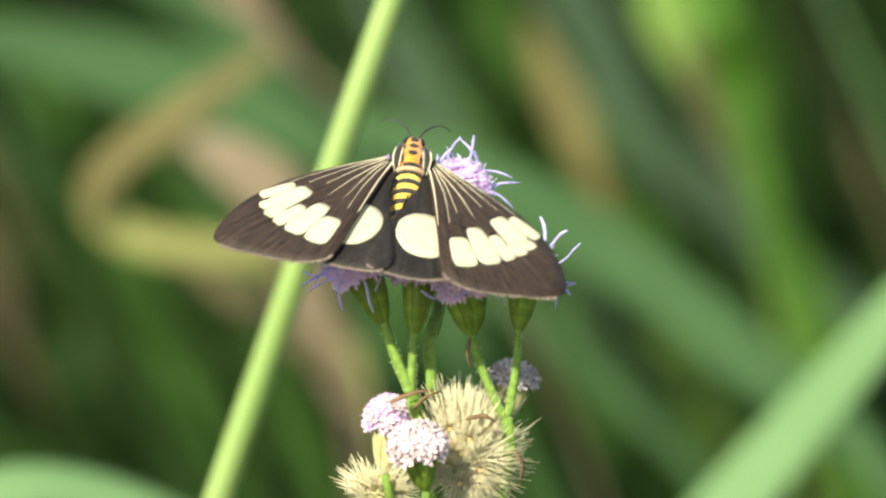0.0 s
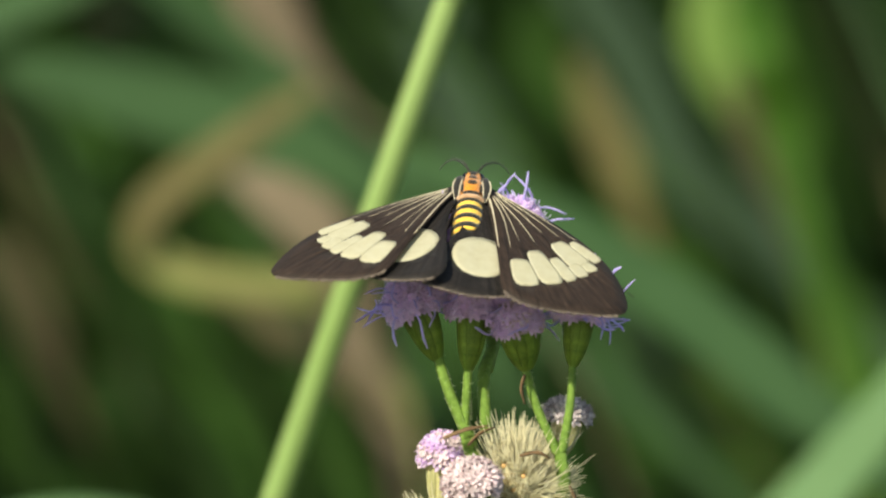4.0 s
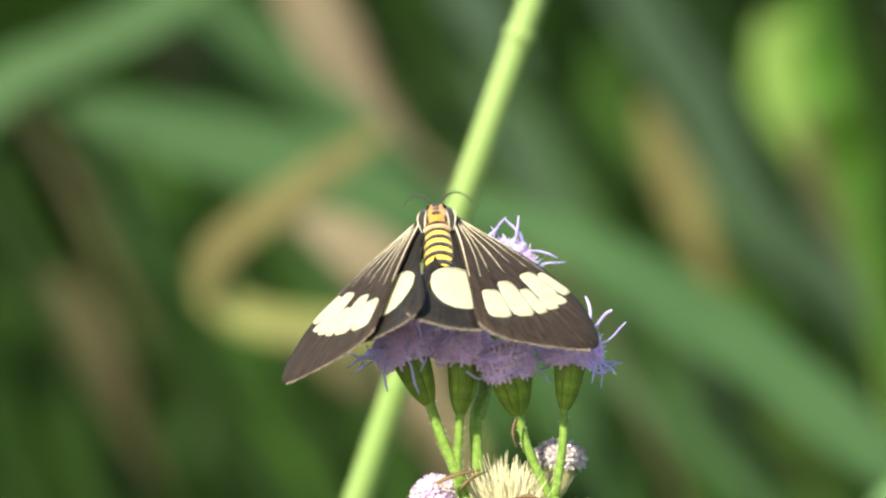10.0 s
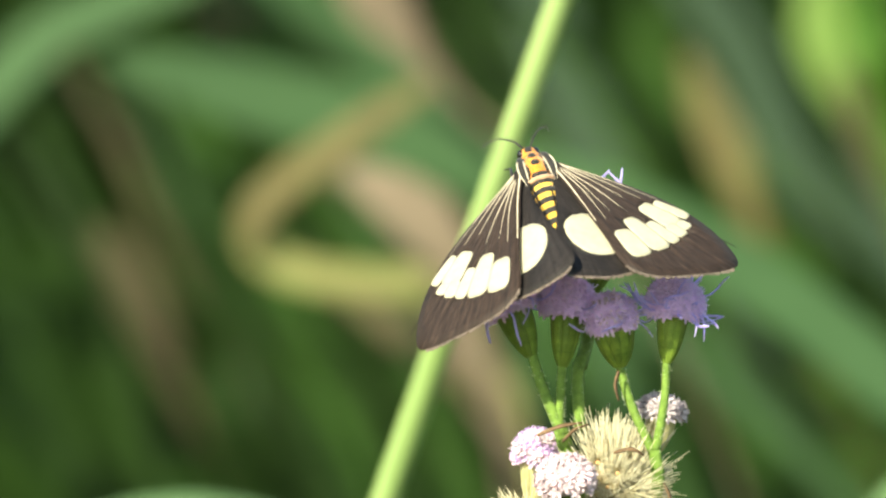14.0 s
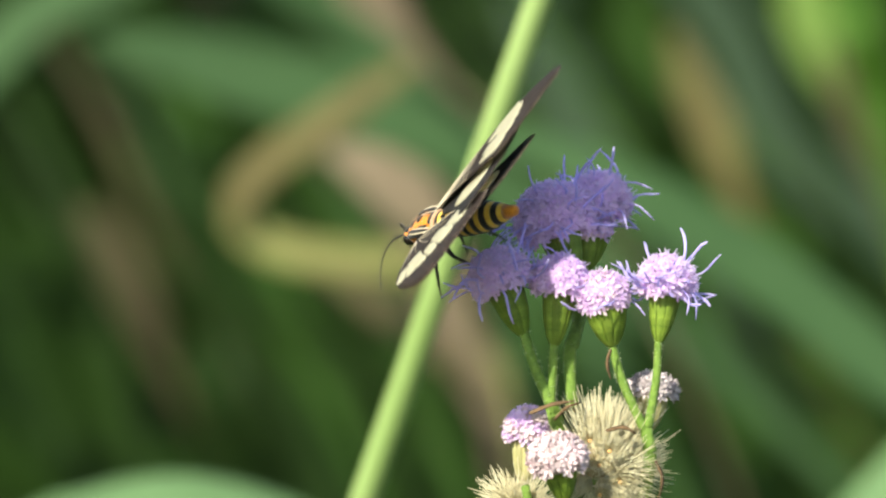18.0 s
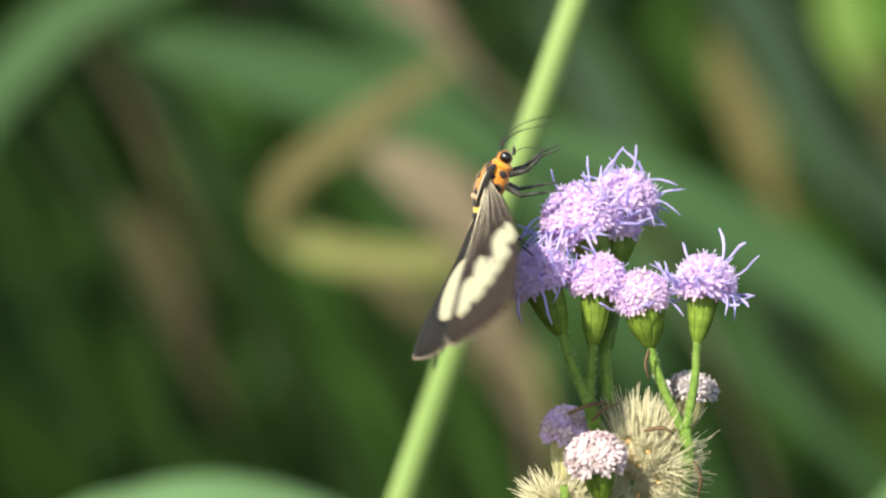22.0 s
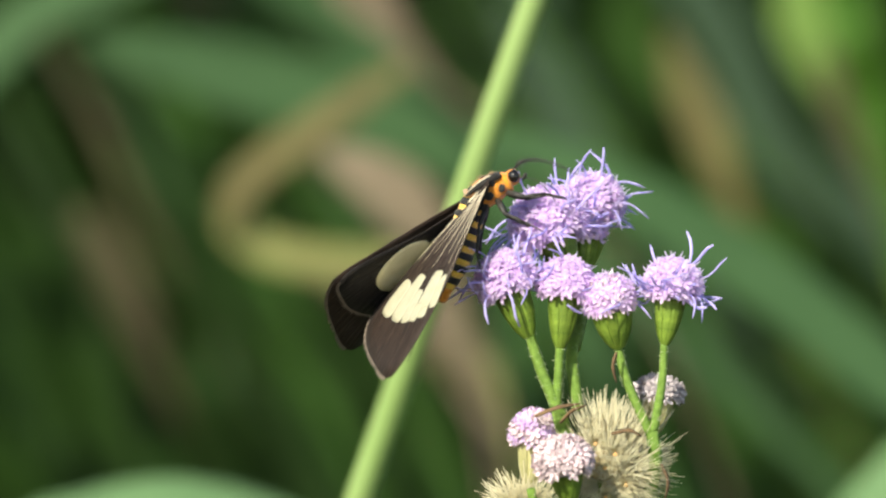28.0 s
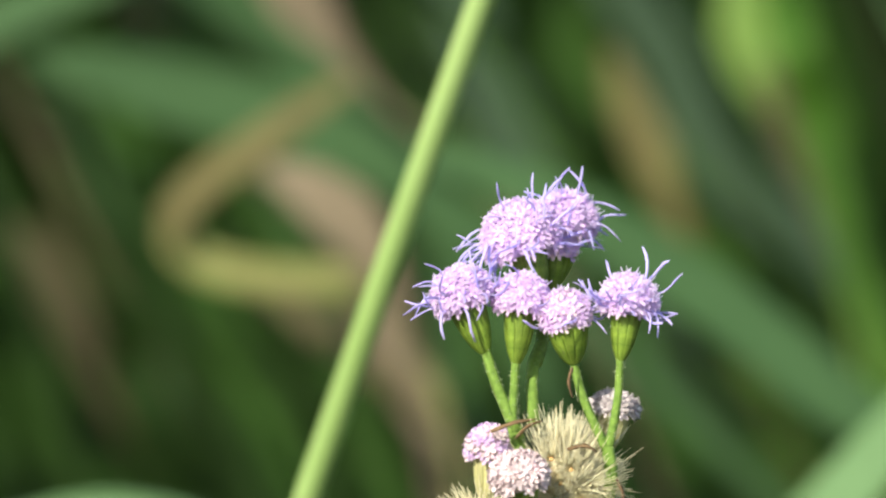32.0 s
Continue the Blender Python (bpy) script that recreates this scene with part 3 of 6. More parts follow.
head_top = flower_head(fp(14.0, 3.2, 10), fp(12.5, -4.2, 10), 0.0034, 0.0020, FLORETS, 115, 32, 0.0040, 6, M_PETAL, LILAC)
head_small = flower_head(fp(12.7, 0.3, 9), fp(12.0, -4.8, 9), 0.0024, 0.0016, FLORETS[:4] + FLORETS_W[:1], 60, 3, 0.003, 14, M_PETAL, "small fading lilac flower head")
flower_head(fp(19.4, -17.9, 6), fp(18.8, -22.6, 6), 0.0026, 0.0017, FLORETS_G, 80, 0, 0.003, 7, M_GREYWITHER, "small grey withered flower head", M_PALE, 0.6)
flower_head(fp(5.3, -22.6, 3), fp(4.7, -28.6, 3), 0.0027, 0.0017, FLORETS_W[:2] + FLORETS[:2], 85, 0, 0.003, 8, M_WITHER, "dried pinkish flower head", M_PALE)
flower_head(fp(8.6, -25.7, -7), fp(9.4, -30.5, -6), 0.0032, 0.0019, FLORETS_W, 115, 0, 0.003, 9, M_WITHER, "dried pinkish flower head", None, 0.85, 1.05)

pedicel([fp(20.0, -12.1), fp(19.7, -17), fp(18.7, -22.6)], 0.00042, 0.00055, 1)
pedicel([fp(14.7, -12.8), fp(15.9, -17), fp(18.5, -22.8)], 0.00048, 0.00055, 2)
pedicel([fp(8.2, -12.6), fp(8.0, -16), fp(7.8, -19.5)], 0.00048, 0.0005, 3)
pedicel([fp(4.7, -11.2), fp(6.1, -15.5), fp(8.2, -20.5)], 0.00055, 0.0007, 4, 90)
pedicel_big = pedicel([fp(10.7, -4.4, 6), fp(11.2, -10, 5), fp(10.1, -13.5, 3), fp(10.2, -20, 2)], 0.0007, 0.0007, 5, 80)
pedicel_top = pedicel([fp(12.5, -3.4, 10), fp(11.9, -8, 8), fp(10.6, -13, 4)], 0.0007, 0.0006, 6, 40)
pedicel([fp(18.3, -21.3, 6), fp(18.5, -25, 4), fp(18.2, -30, 1)], 0.0005, 0.0006, 7, 40)
pedicel([fp(18.6, -22.3), fp(18.8, -27), fp(16, -40), fp(14, -55)], 0.0007, 0.0011, 8, 80)
pedicel([fp(8.0, -20.0), fp(9.2, -25, 2), fp(12, -40, 1), fp(14, -55)], 0.0008, 0.0012, 9, 80)
pedicel([fp(4.9, -28.8, -2), fp(6.5, -36), fp(11, -48, 1)], 0.0005, 0.0007, 10, 30)
pedicel([fp(9.4, -30.3, -6), fp(10.5, -37, -3), fp(13, -50)], 0.0005, 0.0007, 11, 30)
pedicel([fp(7.5, -36, -2), fp(9.5, -43, -1), fp(13, -52)], 0.0005, 0.0007, 12, 30)
stem_points = [fp(14, -53), fp(12, -150), Vector((0.01, 0.0, 0.3)), Vector((0, 0, 0))]
pedicel(stem_points, 0.0014, 0.0024, 13, 0, "stem")

# seed head with straw bristles
seed_c = fp(13.0, -26.2)
seed_head = part("seed_head", spin(bmesh.new(), [(0.0018 * math.cos(a), 0.0018 * math.sin(a)) for a in (-1.5, -1.0, -0.5, 0, 0.5, 1.0, 1.5)], 12), M_SEEDCORE, flower_plant, "ripe seed head with straw-coloured bristles")
seed_head.location = seed_c
rs, bm_s = random.Random(3), bmesh.new()


def bristle_fan(b, r, foot, axis, spread, lengths, n, thick=0.00007):
    """Stiff bristles fanning out from foot about axis."""
    axis = Vector(axis).normalized()
    for _ in range(n):
        d = (axis + Vector((r.gauss(0, 1), r.gauss(0, 1), r.gauss(0, 1))) * spread * 0.6).normalized()
        ln = r.uniform(*lengths)
        o = Vector(foot) + Vector((r.uniform(-1, 1), r.uniform(-1, 1), r.uniform(-0.6, 0.6))) * 0.0012
        side = d.orthogonal().normalized() * r.uniform(-0.0007, 0.0007)
        tube(b, [o, o + d * ln * 0.55 + side * 0.3, o + d * ln + side], [thick, thick * 0.9, thick * 0.4], 3)
    return b


# the tufts of the ripe seeds: upright at the back, drooping round the sides
bristle_fan(bm_s, rs, (0.0006, 0.002, -0.0020), (0.02, 0.2, 1), 0.55, (0.0065, 0.0105), 560)
bristle_fan(bm_s, rs, (0.0020, 0.001, -0.0010), (1, -0.15, 0.25), 0.75, (0.0035, 0.0064), 480)
bristle_fan(bm_s, rs, (0.0012, 0.000, -0.0022), (0.5, -0.45, -0.8), 0.8, (0.0035, 0.0064), 480)
bristle_fan(bm_s, rs, (-0.0010, 0.001, -0.0020), (-0.8, -0.3, -0.3), 0.8, (0.0020, 0.0042), 140)
tagged(part("pappus_bristles", bm_s, M_PAPPUS, seed_head, "stiff pale straw-coloured bristles"), kind="stuff")
for sx, sz in ((0.0002, 0.0002), (0.0014, 0.0018), (-0.0008, 0.0030), (0.0003, -0.0032), (0.0026, -0.0018)):
    seed = part("seed", egg_mm((sx, -0.0026, sz), 0.00033), M_SEEDTIP, seed_head, "tan seed tip ringed by a star of bristles")
    b = bmesh.new()
    for k in range(44):
        a = k * 2 * math.pi / 44 + rs.uniform(-0.06, 0.06)
        d = Vector((math.cos(a), -rs.uniform(0.15, 0.9), math.sin(a))).normalized()
        p = Vector((sx, -0.0026, sz))
        tube(b, [p + d * 0.0003, p + d * rs.uniform(0.0016, 0.0030)], [0.000045, 0.000018], 3)
    tagged(part("seed_star", b, M_PAPPUS, seed), kind="stuff")
# a second ripe tuft lower on the plant, over a yellow-green cup
tuft = part("seed_tuft", spin(bmesh.new(), [(0.0008, -0.004), (0.0017, -0.0025), (0.0021, -0.0005), (0.0018, 0.0012), (0.0009, 0.0022)], 12), M_PALE, flower_plant, "ripe seed tuft over a yellow-green cup")
tuft.location = fp(4.0, -32.0, 2)
b = bmesh.new()
bristle_fan(b, rs, (0, 0, 0.001), (-0.5, -0.2, 0.7), 0.9, (0.0025, 0.0050), 260)
bristle_fan(b, rs, (0.001, 0, 0.001), (0.4, -0.4, 0.5), 0.9, (0.0025, 0.0045), 180)
tagged(part("pappus_bristles", b, M_PAPPUS, tuft, "pale bristles"), kind="stuff")
pedicel([fp(13.0, -27.5), fp(13.4, -36), fp(14, -54)], 0.0006, 0.0009, 14, 20)
# dry scraps caught between the stalks
for pts in ([fp(5.4, -20.6, -2), fp(8, -19.6, -2.5), fp(10.5, -19.2, -2)], [fp(8.2, -21.4, -2), fp(9.6, -20, -2.6), fp(11.2, -19.4, -2)], [fp(14.6, -13.4, -2), fp(14.2, -15, -2.4), fp(14.6, -16.8, -2)], [fp(19.6, -26, -1), fp(20.4, -28, -1.6), fp(19.9, -30.5, -1)], [fp(14, -22.6, -3), fp(16, -22.2, -3.4), fp(17.4, -22.9, -3)]):
    part("dry_scrap", tube(bmesh.new(), smooth_line(pts, 8), [0.0002, 0.00026, 0.0003, 0.00025, 0.0003, 0.00028, 0.0002, 0.00018, 0.0001], 5, 0.5), M_TWIG, flower_plant, "dry brown scrap of leaf")

# ---- the moth ----
MM = 0.001
M_WING = mat("wing_scales_dark", (0.043, 0.027, 0.020), (0.015, 0.0095, 0.0072), 2600, 0.62, 0.35, spec=0.2, sheen=0.02, fine=9000, stretch=(0.25, 1, 1))
M_HINDWING = mat("hindwing_scales_black", (0.024, 0.0195, 0.018), (0.009, 0.0075, 0.007), 2600, 0.64, 0.3, spec=0.18, sheen=0.02, fine=9000, stretch=(0.25, 1, 1))
M_SPOT = mat("wing_spot_cream", (0.78, 0.745, 0.58), (0.69, 0.645, 0.47), 900, 0.65, 0.15, trans=0.48, fine=7000)
M_VEIN = mat("wing_vein_pale", (0.74, 0.66, 0.50), (0.50, 0.42, 0.30), 1500, 0.6)
M_WINGFOLD = mat("wing_fold_dark", (0.016, 0.010, 0.008), (0.008, 0.005, 0.004), 1500, 0.7)
M_FRINGE = mat("wing_fringe", (0.24, 0.19, 0.15), (0.10, 0.075, 0.06), 2500, 0.8, 0.4)
M_ORANGE = mat("orange_fur", (0.80, 0.31, 0.025), (0.52, 0.16, 0.012), 1200, 0.75, 0.6, sheen=0.4, fine=6000)
M_YELLOW = mat("yellow_fur", (0.88, 0.58, 0.08), (0.74, 0.42, 0.05), 1200, 0.75, 0.6, sheen=0.4, fine=6000)
M_BLACK = mat("black_fur", (0.022, 0.018, 0.016), (0.010, 0.009, 0.008), 1500, 0.6, 0.5, sheen=0.2, fine=6000)
M_EYE = mat("black_eye", (0.012, 0.009, 0.008), (0.006, 0.005, 0.005), 900, 0.15, spec=0.6)
M_LEG = mat("leg_grey_black", (0.06, 0.055, 0.05), (0.02, 0.018, 0.016), 1500, 0.5, 0.2)
M_PALEFUR = mat("pinkish_fur", (0.62, 0.38, 0.22), (0.42, 0.24, 0.13), 1500, 0.8, 0.5, sheen=0.3)



def fan_streaks(m, ray=46.0, dark=0.55, light=1.35):
    """Adds darker and lighter streaks between the veins, fanning out from the wing's root."""
    n, l = m.node_tree.nodes, m.node_tree.links
    b = n["Principled BSDF"]
    src = b.inputs["Base Color"].links[0].from_socket
    tc, sp = n.new("ShaderNodeTexCoord"), n.new("ShaderNodeSeparateXYZ")
    l.new(tc.outputs["Object"], sp.inputs["Vector"])
    ax = n.new("ShaderNodeMath")
    ax.operation = "ABSOLUTE"
    l.new(sp.outputs["X"], ax.inputs[0])
    at = n.new("ShaderNodeMath")
    at.operation = "ARCTAN2"
    l.new(sp.outputs["Y"], at.inputs[0])
    l.new(ax.outputs[0], at.inputs[1])
    sc = n.new("ShaderNodeMath")
    sc.operation = "MULTIPLY"
    sc.inputs[1].default_value = ray
    l.new(at.outputs[0], sc.inputs[0])
    ln = n.new("ShaderNodeVectorMath")
    ln.operation = "LENGTH"
    l.new(tc.outputs["Object"], ln.inputs[0])
    rs = n.new("ShaderNodeMath")
    rs.operation = "MULTIPLY"
    rs.inputs[1].default_value = 90.0
    l.new(ln.outputs["Value"], rs.inputs[0])
    cb = n.new("ShaderNodeCombineXYZ")
    l.new(sc.outputs[0], cb.inputs["X"])
    l.new(rs.outputs[0], cb.inputs["Y"])
    nz = n.new("ShaderNodeTexNoise")
    nz.inputs["Scale"].default_value, nz.inputs["Detail"].default_value = 1.0, 3
    l.new(cb.outputs["Vector"], nz.inputs["Vector"])
    mr = n.new("ShaderNodeMapRange")
    mr.inputs["From Min"].default_value, mr.inputs["From Max"].default_value = 0.32, 0.68
    mr.inputs["To Min"].default_value, mr.inputs["To Max"].default_value = dark, light
    l.new(nz.outputs["Fac"], mr.inputs["Value"])
    hv = n.new("ShaderNodeHueSaturation")
    l.new(mr.outputs["Result"], hv.inputs["Value"])
    l.new(src, hv.inputs["Color"])
    l.new(hv.outputs["Color"], b.inputs["Base Color"])
    bp = n.new("ShaderNodeBump")
    bp.inputs["Strength"].default_value, bp.inputs["Distance"].default_value = 0.5, 0.0004
    l.new(nz.outputs["Fac"], bp.inputs["Height"])
    l.new(bp.outputs["Normal"], b.inputs["Normal"])


fan_streaks(M_WING)
fan_streaks(M_HINDWING, 38.0)

moth = tagged(new("moth"), "black moth with cream wing patches and orange-yellow banded body", "moth")


def sheet(outline, thick, camber, inner=0.0):
    """A thin, slightly arched plate from a closed outline in the wing's plane (mm)."""
    b = bmesh.new()
    pts = [Vector((x, y, 0)) for x, y in outline]
    c = sum(pts, Vector()) / len(pts)
    rings = []
    for f in (1.0, 0.8, 0.55, 0.3):
        rings.append([c.lerp(p, f) for p in pts])
    made = []
    for sign in (1, -1):
        lay = [[b.verts.new(((p.x) * MM, (p.y) * MM, (camber * math.sin(min(1.0, max(0.0, p.x / 26)) * 2.6) + sign * thick / 2) * MM)) for p in r] for r in rings]
        mid = b.verts.new((c.x * MM, c.y * MM, (camber * math.sin(max(0.0, c.x / 26) * 2.6) + sign * thick / 2) * MM))
        n = len(pts)
        for r0, r1 in zip(lay, lay[1:]):
            for k in range(n):
                q = (r0[k], r0[(k + 1) % n], r1[(k + 1) % n], r1[k])
                b.faces.new(q if sign > 0 else q[::-1])
        for k in range(n):
            q = (lay[-1][k], lay[-1][(k + 1) % n], mid)
            b.faces.new(q if sign > 0 else q[::-1])
        made.append(lay[0])
    for k in range(n):
        b.faces.new((made[0][(k + 1) % n], made[0][k], made[1][k], made[1][(k + 1) % n]))
    return b


def closed(points, n):
    """A smooth closed outline through points."""
    p = [Vector((x, y, 0)) for x, y in points]
    k, out = len(p), []
    for i in range(n):
        s = i / n * k
        j, t = int(s), s % 1
        a, b, c, d = (p[(j + o) % k] for o in (-1, 0, 1, 2))
        v = 0.5 * (2 * b + (c - a) * t + (2 * a - 5 * b + 4 * c - d) * t * t + (3 * b - a - 3 * c + d) * t ** 3)
        out.append((v.x, v.y))
    return out


def blob(cx, cy, a, b, turn, seed, n=40, p=2.2):
    """The outline of one patch: a rounded, slightly uneven oval."""
    r, out = random.Random(seed), []
    for i in range(n):
        t = 2 * math.pi * i / n
        c, s = math.cos(t), math.sin(t)
        k = (abs(c) ** p + abs(s) ** p) ** (-1 / p) * r.uniform(0.975, 1.01)
        x, y = a * k * c, b * k * s
        w = radians(turn)
        out.append((cx + x * math.cos(w) - y * math.sin(w), cy + x * math.sin(w) + y * math.cos(w)))
    return out


def cell(r0, r1, a0, a1, seed, n=40, p=4.6):
    """The outline of one patch between two veins that fan out from the wing's root."""
    r, out = random.Random(seed), []
    for i in range(n):
        t = 2 * math.pi * i / n
        c, s = math.cos(t), math.sin(t)
        k = (abs(c) ** p + abs(s) ** p) ** (-1 / p) * (r.uniform(0.95, 1.0) if c > 0.5 else r.uniform(0.985, 1.0))
        rad, ang = (r0 + r1) / 2 + (r1 - r0) / 2 * c * k, radians((a0 + a1) / 2 + (a1 - a0 - 0.08) / 2 * s * k)
        out.append((rad * math.cos(ang), rad * math.sin(ang)))
    return out


# outlines of the right wings: x out along the span, y forwards
FORE = [(-0.6, 0.3), (3, 1.1), (8, 2.5), (13, 3.3), (18, 3.1), (22, 1.9), (24.5, 0.4), (25.0, -1.1), (24.5, -3.0), (23.1, -5.7), (21.5, -8.4), (19.8, -10.4), (17.7, -11.5), (15.6, -11.0), (11.5, -8.2), (6.5, -5.0), (2.5, -2.4), (-0.2, -1.0)]
HIND = [(-0.4, 0.4), (4, 0.9), (9, 0.2), (13.0, -1.8), (15.4, -5.35), (15.8, -9.42), (14.6, -13.27), (12.4, -16.37), (9.6, -18.3), (7.2, -19.15), (5.3, -17.76), (4.2, -13.48), (3.3, -8.6), (1.6, -3.0)]
PATCHES = [cell(*q) for q in ((12.2, 16.6, 6.4, 11.9, 1), (11.4, 16.4, -4.5, 6.3, 2), (16.1, 17.6, 0.6, 5.6, 8), (15.6, 18.0, -5.2, 0.4, 3), (13.9, 18.3, -11.2, -5.3, 4), (12.2, 18.5, -20.8, -11.2, 5), (13.8, 18.8, -30.6, -20.8, 6))]
VEINS = [[(0.2, 0.3), (6, 1.75), (12, 2.75)], [(0.2, 0.15), (5, 0.95), (10.5, 1.35)], [(0.2, 0.0), (4.5, 0.2), (9.0, 0.0)], [(0.3, -0.2), (6, -0.95), (11.5, -2.3)], [(0.3, -0.3), (4, -1.25), (9.5, -3.6)], [(0.3, -0.45), (5, -2.3), (10, -5.3)], [(0.2, -0.75), (4, -2.95), (9.5, -6.6)]]
# dark folds that run on from the patches to the wing's edge
FOLDS = [[(r0 * math.cos(radians(q)), r0 * math.sin(radians(q))) for r0 in (9.5, 14, 18, r1)] for q, r1 in ((6.2, 23.2), (-1.8, 24.4), (-6.4, 23.8), (-11.4, 23.2), (-20.4, 22.0), (-30.5, 20.0))]


def mirrored(pts, s):
    q = [(x * s, y) for x, y in pts]
    return q if s > 0 else q[::-1]


def strip(pts, w, s, camber, lift=0.0):
    b = bmesh.new()
    line = smooth_line([(x * s * MM, y * MM, (camber * math.sin(max(0.0, x / 26) * 2.6) + lift) * MM) for x, y in pts], 10)
    return tube(b, line, [w * MM * (1.25 - 0.75 * i / 10) for i in range(11)], 6)


def wing(name, s, outline, material, patches, veins, folds, n, camber, side):
    """One wing with patches, veins and fringe, hinged at its own origin."""
    out = closed(outline, n)
    if s < 0:
        out = mirrored(out, s)
    cam_l = camber
    b = sheet(out, 0.10, 0)
    for v in b.verts:
        v.co.z += cam_l * math.sin(min(1.0, max(0.0, abs(v.co.x) / MM / 26)) * 2.6) * MM
    ob = part(name, b, material, moth, side)
    for i, o in enumerate(patches):
        o = o if s > 0 else mirrored(o, s)
        pb = sheet(o, 0.26 + 0.008 * i, 0)
        for v in pb.verts:
            v.co.z += cam_l * math.sin(min(1.0, max(0.0, abs(v.co.x) / MM / 26)) * 2.6) * MM
        patch = part("wing_patch", pb, M_SPOT, ob, "cream wing patch")
        cut = ob.modifiers.new("opening", "BOOLEAN")
        cut.operation, cut.solver, cut.object = "DIFFERENCE", "EXACT", patch
    for i, v in enumerate(veins):
        part("vein", strip(v, 0.052 if i < 6 else 0.10, s, cam_l, 0.045), M_VEIN, ob, "pale wing vein")
    for v in folds:
        part("wing_fold", strip(v, 0.085, s, cam_l), M_WINGFOLD, ob, "dark wing fold")
    # frayed fringe along the outer edge
    fb, r = bmesh.new(), random.Random(n)
    k0, k1 = (0.40, 0.70) if name == "forewing" else (0.27, 0.66)
    fine = closed(outline, 260)
    cen = Vector((sum(p[0] for p in fine) / 260, sum(p[1] for p in fine) / 260, 0))
    for i in range(int(260 * k0), int(260 * k1)):
        x, y = fine[i]
        d = (Vector((x, y, 0)) - cen).normalized()
        q = Vector((x, y, 0)) + d * (r.uniform(0.12, 0.5) if i % 9 else 0.02)
        z = cam_l * math.sin(min(1.0, max(0.0, x / 26)) * 2.6)
        t = Vector((-d.y, d.x, 0)) * 0.16
        p0, p1, p2 = Vector((x, y, 0)) - d * 0.15 - t, Vector((x, y, 0)) - d * 0.15 + t, q
        f = [fb.verts.new((p.x * s * MM, p.y * MM, (z + dz) * MM)) for dz in (0.055, -0.055) for p in (p0, p1, p2)]
        fb.faces.new(f[:3])
        fb.faces.new(f[3:][::-1])
    tagged(part("wing_fringe", fb, M_FRINGE, ob, "pale frayed wing edge"), kind="stuff")
    return ob


HINGE, HIND_HINGE = (2.3, 0.3, 0.6), (2.0, -0.9, 0.3)
forewing_r = wing("forewing", 1, FORE, M_WING, PATCHES, VEINS, FOLDS, 64, 0.7, "right forewing with a band of cream patches")
forewing_l = wing("forewing", -1, FORE, M_WING, PATCHES, VEINS, FOLDS, 64, 0.7, "left forewing with a band of cream patches")
HPATCH = [blob(7.9, -9.9, 3.9, 3.2, -54, 7)]
HFOLDS = [[(x0 * k, y0 * k) for k in (0.15, 0.4, 0.7, 0.97)] for x0, y0 in ((14.6, -4.4), (15.6, -8.6), (14.4, -13.2), (11.4, -17.0), (7.6, -18.8))]
hindwing_r = wing("hindwing", 1, HIND, M_HINDWING, HPATCH, [], HFOLDS, 56, 0.4, "right black hindwing with one cream patch")
hindwing_l = wing("hindwing", -1, HIND, M_HINDWING, HPATCH, [], HFOLDS, 56, 0.4, "left black hindwing with one cream patch")


def egg(center, size, seg=18, rings=12, tilt=0.0):
    """An egg-shaped body, centre and half sizes in mm."""
    b = bmesh.new()
    bmesh.ops.create_uvsphere(b, u_segments=seg, v_segments=rings, radius=1)
    m = Matrix.Translation(Vector(center) * MM) @ Matrix.Rotation(radians(tilt), 4, "X") @ Matrix.Diagonal((*(Vector(size) * MM), 1))
    bmesh.ops.transform(b, matrix=m, verts=b.verts)
    return b


def hairs(b, places, length, seed, thick=0.02):
    """Short fur: thin spikes at (place, direction) pairs in mm."""
    r = random.Random(seed)
    for p, d in places:
        d = (Vector(d) + Vector((r.uniform(-0.4, 0.4), r.uniform(-0.6, 0.1), r.uniform(-0.4, 0.4)))).normalized()
        q = Vector(p)
        tube(b, [q * MM, (q + d * length * r.uniform(0.6, 1.2)) * MM], [thick * MM, thick * 0.3 * MM], 3, cap=False)
    return b


thorax = part("thorax", egg((0, 0.2, 0.1), (1.5, 2.7, 1.7)), M_ORANGE, moth, "orange furry thorax with black spots")
# black marks on the thorax: a middle row, a bar in front and two side rows
for (x, y, a, b2) in ((0, 0.3, 0.55, 0.5), (0, 1.75, 0.5, 0.75), (0.95, 1.75, 0.34, 0.7), (-0.95, 1.75, 0.34, 0.7), (0, -1.5, 1.0, 0.5), (1.02, -0.2, 0.27, 0.85), (-1.02, -0.2, 0.27, 0.85)):
    z = 0.1 + 1.7 * math.sqrt(max(0.05, 1 - (x / 1.5) ** 2 - ((y - 0.2) / 2.7) ** 2))
    part("thorax_spot", egg((x, y, z - 0.08), (a, b2, 0.2), 12, 8, tilt=-28 * (y - 0.2) / 2.7), M_BLACK, thorax, "black thorax spot")
part("thorax_ridge", tube(bmesh.new(), smooth_line([Vector(p) * MM for p in ((-1.5, -1.95, 0.7), (-0.8, -2.05, 1.25), (0, -2.1, 1.4), (0.8, -2.05, 1.25), (1.5, -1.95, 0.7))], 8), [0.3 * MM] * 9, 6), M_PALEFUR, thorax, "pinkish furry ridge")
